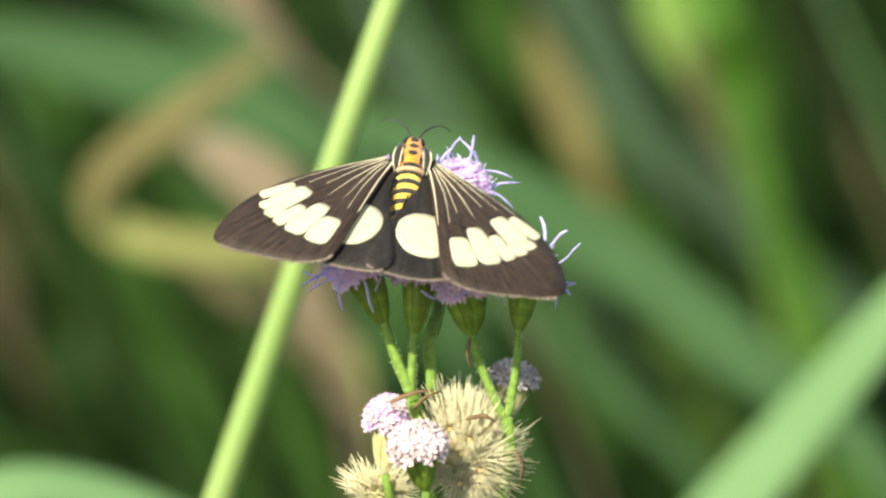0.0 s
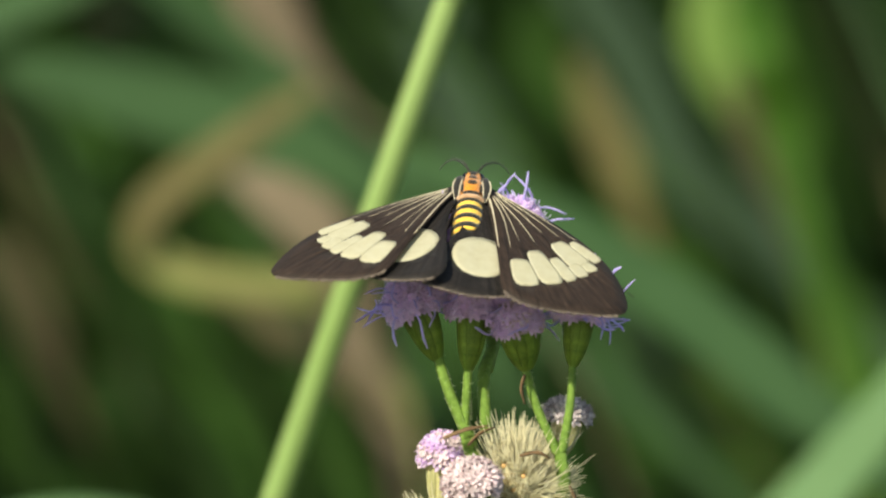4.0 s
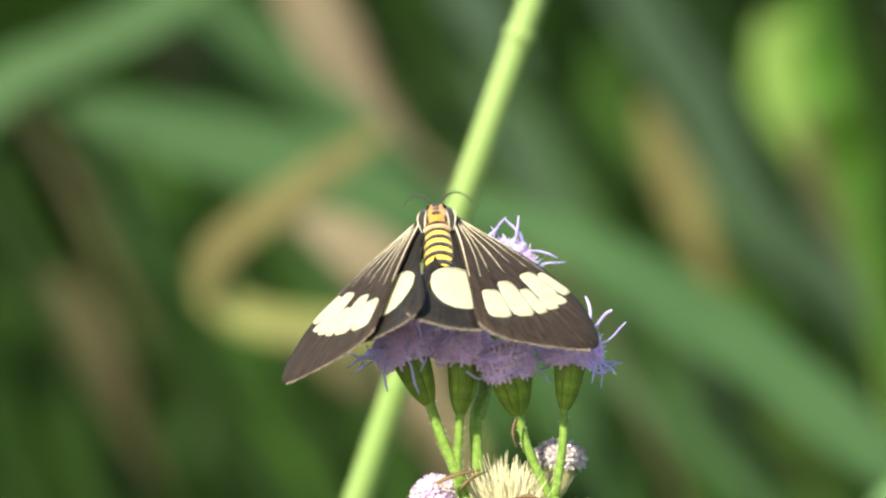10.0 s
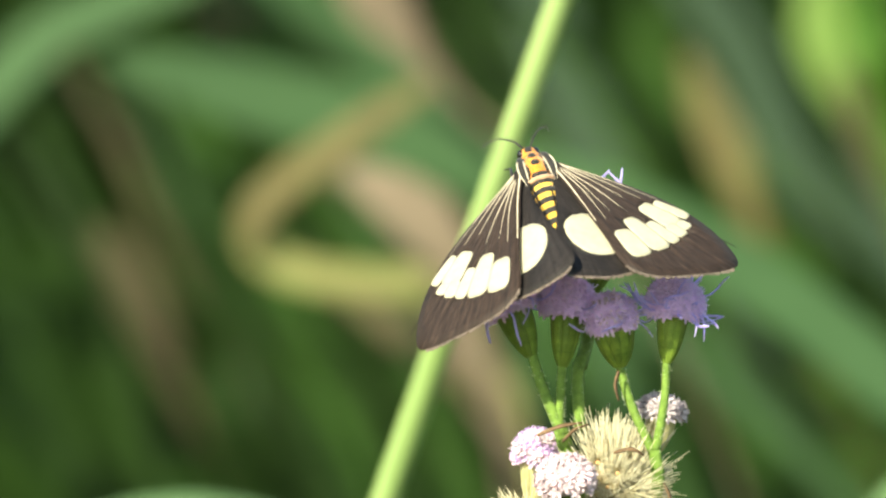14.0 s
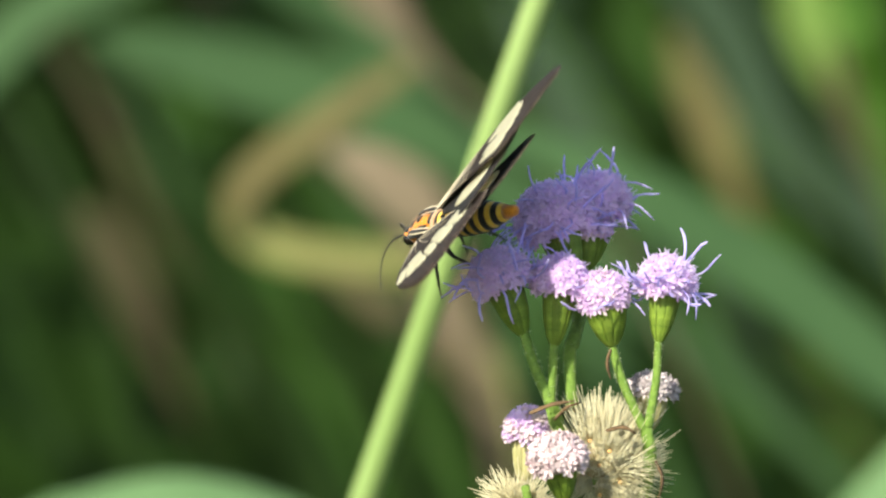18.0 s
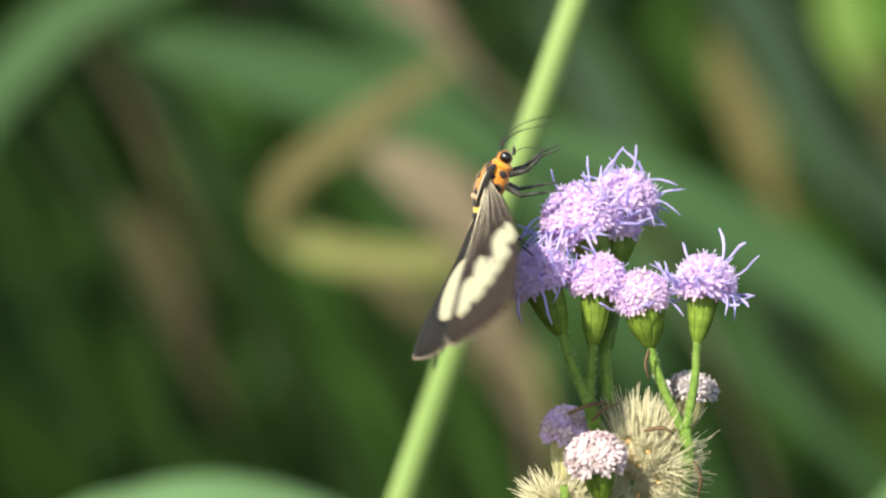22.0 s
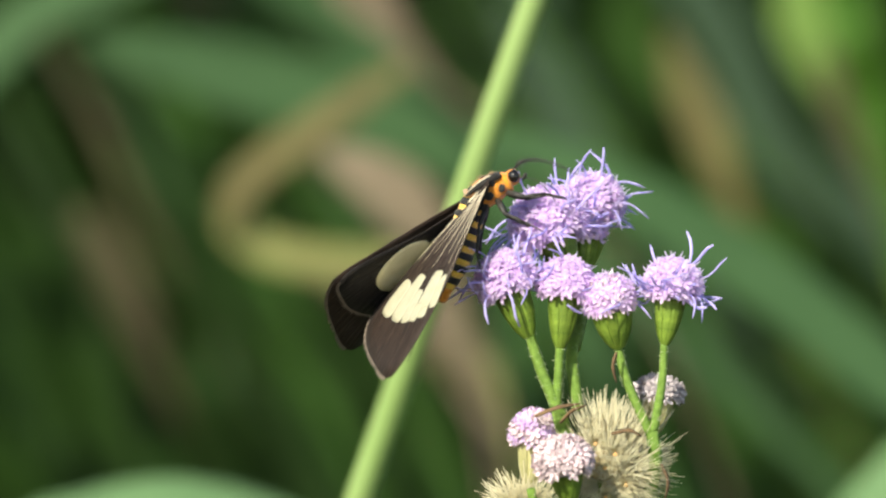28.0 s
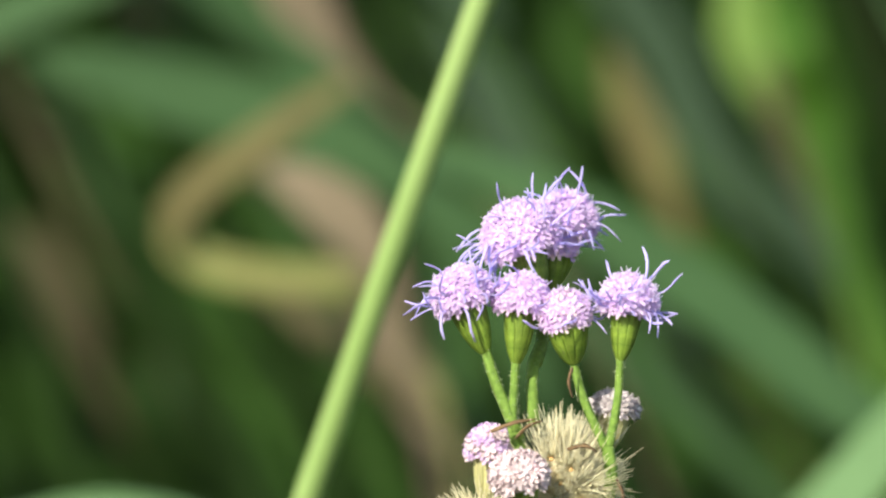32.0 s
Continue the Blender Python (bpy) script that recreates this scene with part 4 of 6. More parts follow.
for s in (-1, 1):
    for (y, z, a) in ((1.6, -0.4, 0.5), (0.0, -0.5, 0.55), (0.9, 0.5, 0.4), (-1.0, -0.2, 0.45), (2.3, 0.2, 0.3)):
        x = 1.5 * math.sqrt(max(0.05, 1 - ((y - 0.2) / 2.7) ** 2 - ((z - 0.1) / 1.7) ** 2))
        part("thorax_spot", egg((s * (x - 0.05), y, z), (0.18, a, a), 10, 8), M_BLACK, thorax, "black thorax spot")
    # black shoulder flap with two cream streaks
    flap = part("shoulder_flap", tube(bmesh.new(), smooth_line([Vector(p) * MM for p in ((s * 1.2, 2.3, 0.9), (s * 1.55, 1.2, 1.1), (s * 1.75, -0.4, 1.0), (s * 1.6, -2.4, 0.75))], 10), [0.16 * MM, 0.36 * MM, 0.46 * MM, 0.5 * MM, 0.5 * MM, 0.48 * MM, 0.44 * MM, 0.38 * MM, 0.3 * MM, 0.2 * MM, 0.08 * MM], 9), M_BLACK, thorax, "black shoulder flap with cream streaks")
    for dx, dz in ((-0.42, 0.26), (0.4, 0.3)):
        part("streak", tube(bmesh.new(), smooth_line([Vector(p) * MM for p in ((s * (1.35 + dx * 0.5), 1.9, 1.0 + dz * 0.8), (s * (1.62 + dx), 0.8, 1.13 + dz), (s * (1.75 + dx), -0.6, 1.0 + dz), (s * (1.6 + dx * 0.4), -2.4, 0.75 + dz * 0.5))], 8), [0.085 * MM] * 7 + [0.04 * MM] * 2, 5), M_VEIN, flap, "cream streak")
collar = part("collar", spin(bmesh.new(), [(0.9 * MM, 2.0 * MM), (1.3 * MM, 2.35 * MM), (1.2 * MM, 2.7 * MM), (0.8 * MM, 2.9 * MM)], 16, Matrix.Rotation(radians(-90), 4, "X")), M_ORANGE, moth, "orange collar")
head_m = part("head", egg((0, 3.3, 0.15), (1.0, 0.9, 0.95)), M_ORANGE, moth, "small orange head with black crown")
part("crown_spot", egg((0, 3.3, 0.95), (0.5, 0.5, 0.2), 12, 8), M_BLACK, head_m, "black crown spot")
for s in (-1, 1):
    part("eye", egg((s * 0.78, 3.5, 0.1), (0.55, 0.68, 0.72), 16, 12), M_EYE, head_m, "shiny black eye")
    part("palp", tube(bmesh.new(), smooth_line([Vector(p) * MM for p in ((s * 0.35, 4.1, -0.6), (s * 0.4, 4.5, -0.5), (s * 0.42, 4.9, -0.2))], 6), [0.18 * MM] * 6 + [0.06 * MM], 6), M_BLACK, head_m)
    line = smooth_line([Vector(p) * MM for p in ((s * 0.4, 3.8, 0.8), (s * 1.2, 5.0, 1.1), (s * 2.3, 6.6, 0.5), (s * 3.3, 8.2, -1.0), (s * 4.0, 9.7, -3.0))], 24)
    ant = part("antenna", tube(bmesh.new(), line, [0.11 * MM * (1 - 0.75 * i / 24) for i in range(25)], 6), M_BLACK, head_m, "thin black feathery antenna")
    cb = bmesh.new()
    for i in range(2, 24):
        for sg in (-1, 1):
            tube(cb, [line[i], line[i] + Vector((s * 0.1, 0.25, 0.0)) * MM + Vector((0, 0, sg * 0.55 * (1 - i / 28))) * MM], [0.03 * MM, 0.015 * MM], 3, cap=False)
    tagged(part("antenna_comb", cb, M_BLACK, ant), kind="stuff")
# proboscis
part("proboscis", tube(bmesh.new(), smooth_line([Vector(p) * MM for p in ((0, 4.3, -0.5), (0, 5.4, -1.4), (0, 6.0, -3.0), (0, 6.2, -4.6))], 12), [0.055 * MM] * 13, 6), M_LEG, head_m, "thin dark proboscis")
# abdomen: one mesh a segment, black band on each, hinged at its front
abdomen = part("abdomen", egg((0, -1.0, 0), (1.45, 1.6, 1.4)), M_PALEFUR, moth, "yellow and black banded abdomen")
LEN = 12.0


def girth(t):
    return 1.22 + 0.55 * math.sin(math.pi * min(1, t * 0.95 + 0.08)) - 0.7 * max(0, t - 0.62) / 0.38


for k in range(8):
    t0, t1 = k / 8, (k + 1) / 8
    prof = [(girth(t0 + (t1 - t0) * f) * (1 + 0.05 * math.sin(math.pi * f)) * MM, (LEN * (t0 + (t1 - t0) * f)) * MM) for f in (0, 0.2, 0.5, 0.8, 1.0)]
    if k == 7:
        prof = [(girth(0.875) * MM, LEN * 0.875 * MM), (girth(0.93) * MM, LEN * 0.93 * MM), (0.65 * MM, LEN * 0.99 * MM), (0.3 * MM, LEN * 1.02 * MM)]
    seg = part("abdomen_segment", spin(bmesh.new(), prof, 20, Matrix.Rotation(radians(90), 4, "X")), M_YELLOW if k < 7 else M_ORANGE, abdomen, "" if k < 7 else "orange abdomen tip")
    if k < 7:
        w = 0.6 if k else 0.66
        a0, a1 = t0 + (t1 - t0) * 0.05, t0 + (t1 - t0) * (0.05 + w)
        bp = [(girth(a0 + (a1 - a0) * f) * (1.075 if 0 < f < 1 else 1.0) * MM, LEN * (a0 + (a1 - a0) * f) * MM) for f in (0, 0.15, 0.5, 0.85, 1.0)]
        part("abdomen_band", spin(bmesh.new(), bp, 20, Matrix.Rotation(radians(90), 4, "X")), M_BLACK, seg, "black band")
# legs
LEGS = (((1.0, 2.0, -1.2), (2.2, 3.4, -2.6), (1.8, 5.6, -3.4), (2.2, 7.4, -5.0)), ((1.2, 0.6, -1.4), (3.0, 0.6, -3.2), (3.4, 2.2, -5.4), (3.6, 3.4, -7.2)), ((1.1, -0.8, -1.3), (2.6, -2.6, -3.0), (2.6, -4.4, -5.6), (2.8, -5.0, -8.0)))
for s in (-1, 1):
    for pts in LEGS:
        p = [Vector((x * s, y, z)) * MM for x, y, z in pts]
        leg = part("leg", tube(bmesh.new(), [p[0], p[0].lerp(p[1], 0.5), p[1]], [0.34 * MM, 0.36 * MM, 0.22 * MM], 7), M_LEG, moth, "slim grey-black leg")
        part("shin", tube(bmesh.new(), [p[1], p[1].lerp(p[2], 0.5), p[2]], [0.2 * MM, 0.2 * MM, 0.15 * MM], 6), M_LEG, leg)
        part("foot", tube(bmesh.new(), smooth_line([p[2], p[3]], 4), [0.14 * MM, 0.1 * MM, 0.12 * MM, 0.09 * MM, 0.06 * MM], 6), M_LEG, leg)
# fur over thorax and collar
fb, r = bmesh.new(), random.Random(8)
pl = []
for k in range(420):
    z, a = r.uniform(-0.2, 1), r.uniform(0, 6.283)
    q = math.sqrt(1 - z * z)
    d = Vector((q * math.cos(a), q * math.sin(a), z))
    pl.append(((d.x * 1.47, 0.2 + d.y * 2.65, 0.1 + d.z * 1.7), (d.x, d.y * 0.5 - 0.5, d.z)))
tagged(part("thorax_fur", hairs(fb, pl, 0.5, 3), M_PALEFUR, thorax, "short pale orange fur"), kind="stuff")


# ---- movement ----


def motions():
    # the plant sways about its foot
    walk(flower_plant, [(t, Matrix.Translation(PLANT_BASE) @ pose(0, 0, 0, 0, s)) for t, s in (
        (0.0, -0.1997),
        (0.5, -0.1267),
        (1.0, -0.0843),
        (1.5, -0.0963),
        (2.0, 0.0007),
        (2.5, -0.0723),
        (3.0, -0.0925),
        (3.5, -0.0990),
        (4.0, -0.1209),
        (4.5, -0.0748),
        (6.5, -0.2661),
        (7.0, -0.2173),
        (7.5, -0.2328),
        (8.0, -0.2429),
        (8.5, -0.3300),
        (9.0, -0.5315),
        (9.5, -0.7344),
        (10.0, -0.7738),
        (10.5, -0.4917),
        (11.0, -0.3008),
        (11.5, -0.4708),
        (12.0, -0.3487),
        (12.5, -0.2866),
        (13.0, -0.4412),
        (13.5, -0.2487),
        (14.0, -0.2695),
        (14.5, -0.2693),
        (16.5, -0.2006),
        (17.0, -0.2513),
        (17.5, -0.1790),
        (18.0, -0.2196),
        (18.5, -0.1839),
        (19.0, -0.2178),
        (19.5, -0.2077),
        (20.0, -0.1937),
        (20.5, -0.1451),
        (21.0, -0.1689),
        (21.5, -0.1509),
        (22.0, -0.2072),
        (22.5, -0.1890),
        (23.0, -0.1373),
        (23.5, -0.1134),
        (24.0, -0.1094),
        (24.5, -0.1232),
        (26.5, -0.1160),
        (27.0, -0.1290),
        (27.5, -0.1239),
        (28.0, -0.1181),
        (28.5, -0.1105),
        (29.0, -0.1147),
        (29.5, -0.1110),
        (30.0, -0.0861),
        (30.5, -0.0952),
        (31.0, -0.0513),
        (31.5, 0.0507),
        (32.0, -0.0008),
    )])
    # the tallest pedicels and their heads lean under the moth
    for ob in (head_big, head_top, head_small, pedicel_big, pedicel_top):
        rest = ob.matrix_basis.copy()
        root = Matrix.Translation(fp(10.2, -20, 2))
        walk(ob, [(t, root @ pose(0, 0, 0, 0, s) @ root.inverted() @ rest) for t, s in (
            (0, -1.5), (14.5, -1.5), (18.5, -1.6), (19, -6.8), (19.5, -7.2), (20, -5.3), (30.5, -5.3), (31, -4.0), (31.5, 0.3), (32, 0),
        )])
    # the moth, then its wings and abdomen in its own space
    walk(moth, [(t, pose(x, y, z, a, b, c)) for t, x, y, z, a, b, c in (
        (0.00, 0.00531, -0.01134, 0.76790, 33.5, 7.8, -1.4),
        (0.50, 0.00626, -0.01127, 0.76837, 34.7, 11.3, -6.2),
        (1.00, 0.00706, -0.01134, 0.76791, 33.7, 11.1, 1.1),
        (1.50, 0.00696, -0.01123, 0.76863, 36.4, 6.8, -5.1),
        (2.00, 0.00891, -0.01132, 0.76816, 43.5, 10.1, -8.4),
        (2.50, 0.00757, -0.01123, 0.76870, 44.7, 12.7, -6.5),
        (3.00, 0.00701, -0.01118, 0.76900, 39.0, 2.8, -4.9),
        (3.50, 0.00719, -0.01126, 0.76855, 28.7, 3.7, -2.4),
        (4.00, 0.00700, -0.01128, 0.76850, 24.1, 4.2, -2.3),
        (4.50, 0.00797, -0.01123, 0.76884, 26.2, 9.8, -15.1),
        (6.50, 0.00289, -0.01098, 0.76959, 23.3, -2.9, -6.1),
        (7.00, 0.00275, -0.01096, 0.76973, 29.9, -2.8, -6.2),
        (7.50, 0.00249, -0.01102, 0.76934, 30.6, -1.2, -1.0),
        (8.00, 0.00234, -0.01094, 0.76976, 30.8, -7.1, -1.0),
        (8.50, 0.00103, -0.01100, 0.76949, 28.7, -6.1, -0.6),
        (9.00, -0.00207, -0.01096, 0.76981, 42.6, -8.4, -3.6),
        (9.50, -0.00383, -0.01092, 0.77019, 20.6, -1.2, -7.4),
        (10.00, -0.00447, -0.01097, 0.76986, 22.0, -5.5, -0.2),
        (10.50, -0.00041, -0.01096, 0.76984, 21.8, -4.2, -2.5),
        (11.00, 0.00278, -0.01092, 0.77003, 28.1, -1.8, -6.4),
        (11.50, 0.00038, -0.01090, 0.77016, 30.6, -4.1, -2.7),
        (12.00, 0.00237, -0.01086, 0.77022, 37.1, -2.2, -4.1),
        (12.50, 0.00210, -0.01083, 0.77043, 22.0, -10.2, -3.0),
        (13.00, -0.00050, -0.01089, 0.77013, 28.3, -13.8, 3.5),
        (13.50, 0.00217, -0.01077, 0.77068, 19.5, -10.8, 5.9),
        (14.00, 0.00184, -0.01079, 0.77053, 32.7, -13.3, 11.1),
        (14.50, 0.00179, -0.01080, 0.77045, 26.4, -16.4, 8.4),
        (16.50, -0.00458, -0.01101, 0.76683, -25.4, -57.6, 58.2),
        (17.00, -0.00630, -0.01103, 0.76521, -43.0, -26.1, 74.0),
        (17.50, -0.00752, -0.01125, 0.76230, -27.0, -9.6, 55.3),
        (18.00, -0.00854, -0.01106, 0.76190, -26.4, -37.9, 58.8),
        (18.50, -0.00778, -0.01049, 0.76390, -57.3, -72.3, 84.7),
        (18.80, -0.00876, -0.01218, 0.76098, -11.4, -23.1, 33.6),
        (19.00, -0.00930, -0.01299, 0.76096, -11.4, -23.1, 33.7),
        (19.20, -0.00574, -0.01292, 0.76630, -26.4, -37.9, 58.9),
        (19.35, -0.00573, -0.01348, 0.76655, -0.3, -64.7, 5.8),
        (19.50, -0.00572, -0.01405, 0.76681, 63.4, -56.5, -83.1),
        (19.60, -0.00643, -0.01425, 0.76682, 63.4, -56.5, -83.1),
        (19.80, -0.00777, -0.01483, 0.76582, 63.3, -1.4, -88.6),
        (20.00, -0.00665, -0.01508, 0.76675, 63.2, -18.4, -102.5),
        (20.20, -0.00828, -0.01505, 0.76699, 50.6, -33.6, -97.5),
        (20.50, -0.00360, -0.01501, 0.76702, 39.5, -12.7, -98.3),
        (20.80, -0.00561, -0.01500, 0.76721, 39.5, -12.7, -98.3),
        (21.00, -0.00391, -0.01504, 0.76683, 50.6, -33.6, -97.4),
        (21.20, -0.00527, -0.01501, 0.76713, 36.4, -10.8, -93.1),
        (21.50, -0.00384, -0.01496, 0.76732, 36.4, -10.8, -93.1),
        (21.80, -0.00602, -0.01499, 0.76726, 47.9, -23.0, -63.9),
        (22.00, -0.00583, -0.01494, 0.76759, 63.3, -1.3, -88.6),
        (22.20, -0.00667, -0.01489, 0.76795, 59.7, -6.9, -86.0),
        (22.50, -0.00557, -0.01506, 0.76682, 53.7, -5.5, -53.4),
        (22.80, -0.00598, -0.01489, 0.76792, 59.7, -6.9, -86.0),
        (23.00, -0.00477, -0.01488, 0.76792, 59.7, -6.9, -86.0),
        (23.40, -0.00518, -0.01487, 0.76798, 55.4, -5.4, -87.0),
        (23.60, -0.00525, -0.01487, 0.76797, 55.4, -5.4, -87.0),
        (24.00, -0.00411, -0.01488, 0.76785, 55.4, -5.4, -87.0),
        (24.50, -0.00416, -0.01492, 0.76755, 47.8, -23.0, -63.9),
        (26.50, -0.00152, -0.01479, 0.76827, 46.2, -6.6, -91.3),
        (26.80, -0.00123, -0.01474, 0.76857, 26.3, 22.9, -88.0),
        (27.00, -0.00225, -0.01482, 0.76816, 39.7, -5.8, -97.1),
        (27.20, -0.00278, -0.01482, 0.76823, 39.7, -5.8, -97.2),
        (27.40, -0.00401, -0.01492, 0.76767, 26.3, 22.9, -88.0),
        (27.50, -0.00249, -0.01490, 0.76771, 26.3, 22.9, -88.0),
        (27.60, -0.00211, -0.01490, 0.76774, 26.3, 22.9, -88.1),
        (27.80, -0.00118, -0.01497, 0.76729, 24.2, -9.2, -100.9),
        (28.00, -0.00152, -0.01502, 0.76698, 30.2, -11.8, -93.3),
        (28.30, -0.00106, -0.01504, 0.76691, 24.2, -9.2, -101.0),
        (28.60, -0.00224, -0.01509, 0.76661, 30.2, -11.8, -93.4),
        (28.80, -0.00186, -0.01482, 0.76834, 24.2, -9.1, -101.0),
        (29.00, -0.00170, -0.01490, 0.76786, 24.2, -9.1, -101.0),
        (29.30, -0.00183, -0.01510, 0.76657, 30.2, -11.7, -93.5),
        (29.50, -0.00140, -0.01494, 0.76757, 29.8, -11.2, -109.1),
        (29.70, -0.00102, -0.01503, 0.76703, 24.2, -9.1, -101.1),
        (30.00, -0.00108, -0.01491, 0.76781, 39.5, -9.2, -90.9),
        (30.20, -0.00095, -0.01502, 0.76712, 24.2, -9.1, -101.1),
        (30.50, -0.00050, -0.01488, 0.76795, 30.9, 4.8, -103.0),
        (30.70, 0.00228, -0.01480, 0.76848, 30.9, 4.8, -103.0),
        (30.80, 0.00329, -0.01466, 0.76937, 28.7, 19.4, -74.9),
        (31.00, 0.00467, -0.01446, 0.77059, 28.7, 19.4, -74.9),
        (31.10, 0.00380, -0.01457, 0.76989, 30.9, 4.8, -103.0),
        (31.20, 0.00563, -0.01431, 0.77150, 38.5, 40.4, -41.4),
        (31.30, 0.00891, -0.01432, 0.77147, 38.5, 40.4, -41.4),
        (31.40, 0.00900, -0.01433, 0.77143, 38.5, 40.4, -41.4),
        (31.50, 0.00582, -0.01486, 0.79990, 89.2, 9.2, -22.7),
        (31.70, 0.00023, -0.01077, 0.82570, 89.2, 9.2, -22.7),
        (31.85, -0.01237, -0.00586, 0.85674, 89.2, 9.2, -22.7),
        (32.00, -0.03196, -0.00137, 0.88526, 89.2, 9.2, -22.7),
    )])
    walk(forewing_r, [(t, pose(0.0023, 0.0003, 0.0006, a, b, c)) for t, a, b, c in (
        (0.00, -7.3, 1.2, -47.9),
        (0.50, 8.6, -19.8, -41.2),
        (1.00, -8.4, 10.0, -49.0),
        (1.50, 2.7, -11.6, -42.7),
        (2.00, -19.7, 8.2, -44.6),
        (2.50, -17.3, 6.9, -42.4),
        (3.00, 5.7, -34.9, -32.6),
        (3.50, -10.9, 17.0, -47.8),
        (4.00, -6.4, 6.8, -48.8),
        (4.50, 0.9, -9.2, -37.7),
        (6.50, 7.6, -9.7, -49.3),
        (7.00, 3.1, -7.9, -45.3),
        (7.50, -13.2, 16.7, -46.5),
        (8.00, -1.9, -3.4, -44.0),
        (8.50, -7.9, 4.7, -45.3),
        (9.00, -27.0, 8.5, -48.5),
        (9.50, 18.1, -47.4, -40.4),
        (10.00, -13.6, 17.2, -52.4),
        (10.50, -11.7, 10.1, -48.1),
        (11.00, -17.0, 16.7, -45.4),
        (11.50, -16.8, 15.7, -49.4),
        (12.00, -18.1, 9.2, -48.5),
        (12.50, 7.4, -17.0, -40.1),
        (13.00, -21.9, 21.5, -49.3),
        (13.50, 8.2, -8.9, -41.7),
        (14.00, -17.8, 10.6, -51.1),
        (14.50, -17.1, 18.0, -49.9),
        (16.50, -9.4, -0.4, -46.2),
        (17.00, -6.6, 34.7, -62.4),
        (17.25, -4.2, 0.7, -36.8),
        (17.50, -17.9, -30.9, -8.2),
        (18.00, -9.1, -11.9, -64.1),
        (18.25, -26.6, 23.9, -49.8),
        (18.50, -42.0, 62.2, -44.7),
        (18.65, -24.6, -1.5, -20.1),
        (18.80, -36.8, -65.9, 2.2),
        (19.00, -36.8, -65.9, 2.2),
        (19.20, -9.1, -11.9, -64.1),
        (19.35, -22.2, -64.0, -56.1),
        (19.50, -176.2, -61.5, 93.9),
        (19.60, -176.2, -61.5, 93.9),
        (19.70, -37.9, -45.5, -23.2),
        (19.80, -6.5, 16.0, -20.0),
        (20.00, 5.0, 31.0, -15.0),
        (20.20, 2.7, -8.7, -37.2),
        (20.50, 10.0, 36.3, -17.0),
        (20.80, 10.0, 36.3, -17.0),
        (21.00, 2.7, -8.7, -37.2),
        (21.20, 8.2, 38.5, -23.7),
        (21.50, 8.2, 38.5, -23.7),
        (21.80, 10.8, -29.4, -45.0),
        (22.00, -6.5, 16.0, -20.0),
        (22.20, -17.2, 31.4, -26.1),
        (22.50, -12.9, -21.8, -54.7),
        (22.80, -17.2, 31.4, -26.1),
        (23.00, -17.2, 31.4, -26.1),
        (23.40, -12.1, 33.0, -20.9),
        (23.60, -12.1, 33.0, -20.9),
        (24.00, -12.1, 33.0, -20.9),
        (24.50, 10.8, -29.4, -45.0),
        (26.50, -11.9, 28.8, -42.0),
        (26.80, 30.3, -15.1, -62.1),
        (27.00, -17.4, 41.9, -52.8),
        (27.20, -17.4, 41.9, -52.8),
        (27.40, 30.3, -15.1, -62.1),
        (27.50, 30.3, -15.1, -62.1),
        (27.60, 30.3, -15.1, -62.1),
        (27.80, -10.1, 33.4, -65.2),
        (28.00, -18.1, 34.8, -72.1),
        (28.30, -10.1, 33.4, -65.2),
        (28.60, -18.1, 34.8, -72.1),
        (28.80, -10.1, 33.4, -65.2),
        (29.00, -10.1, 33.4, -65.2),
        (29.30, -18.1, 34.8, -72.1),
        (29.50, -17.3, 35.2, -59.5),
        (29.70, -10.1, 33.4, -65.2),
        (30.00, -19.5, 31.0, -71.0),
        (30.20, -10.1, 33.4, -65.2),
        (30.50, -1.2, 19.5, -42.9),
        (30.70, -1.2, 19.5, -42.9),
        (30.80, 10.1, -24.0, -38.8),
        (31.00, 10.1, -24.0, -38.8),
        (31.10, -1.2, 19.5, -42.9),
        (31.15, 5.3, -41.3, -37.8),
        (31.20, -176.4, -77.6, 150.7),
        (31.30, -176.4, -77.6, 150.7),
        (31.40, -176.4, -77.6, 150.7),
        (31.50, 0.0, -30.0, -25.0),
        (31.70, 0.0, 20.0, -25.0),
        (31.85, 0.0, -40.0, -25.0),
        (32.00, 0.0, 10.0, -25.0),
    )])
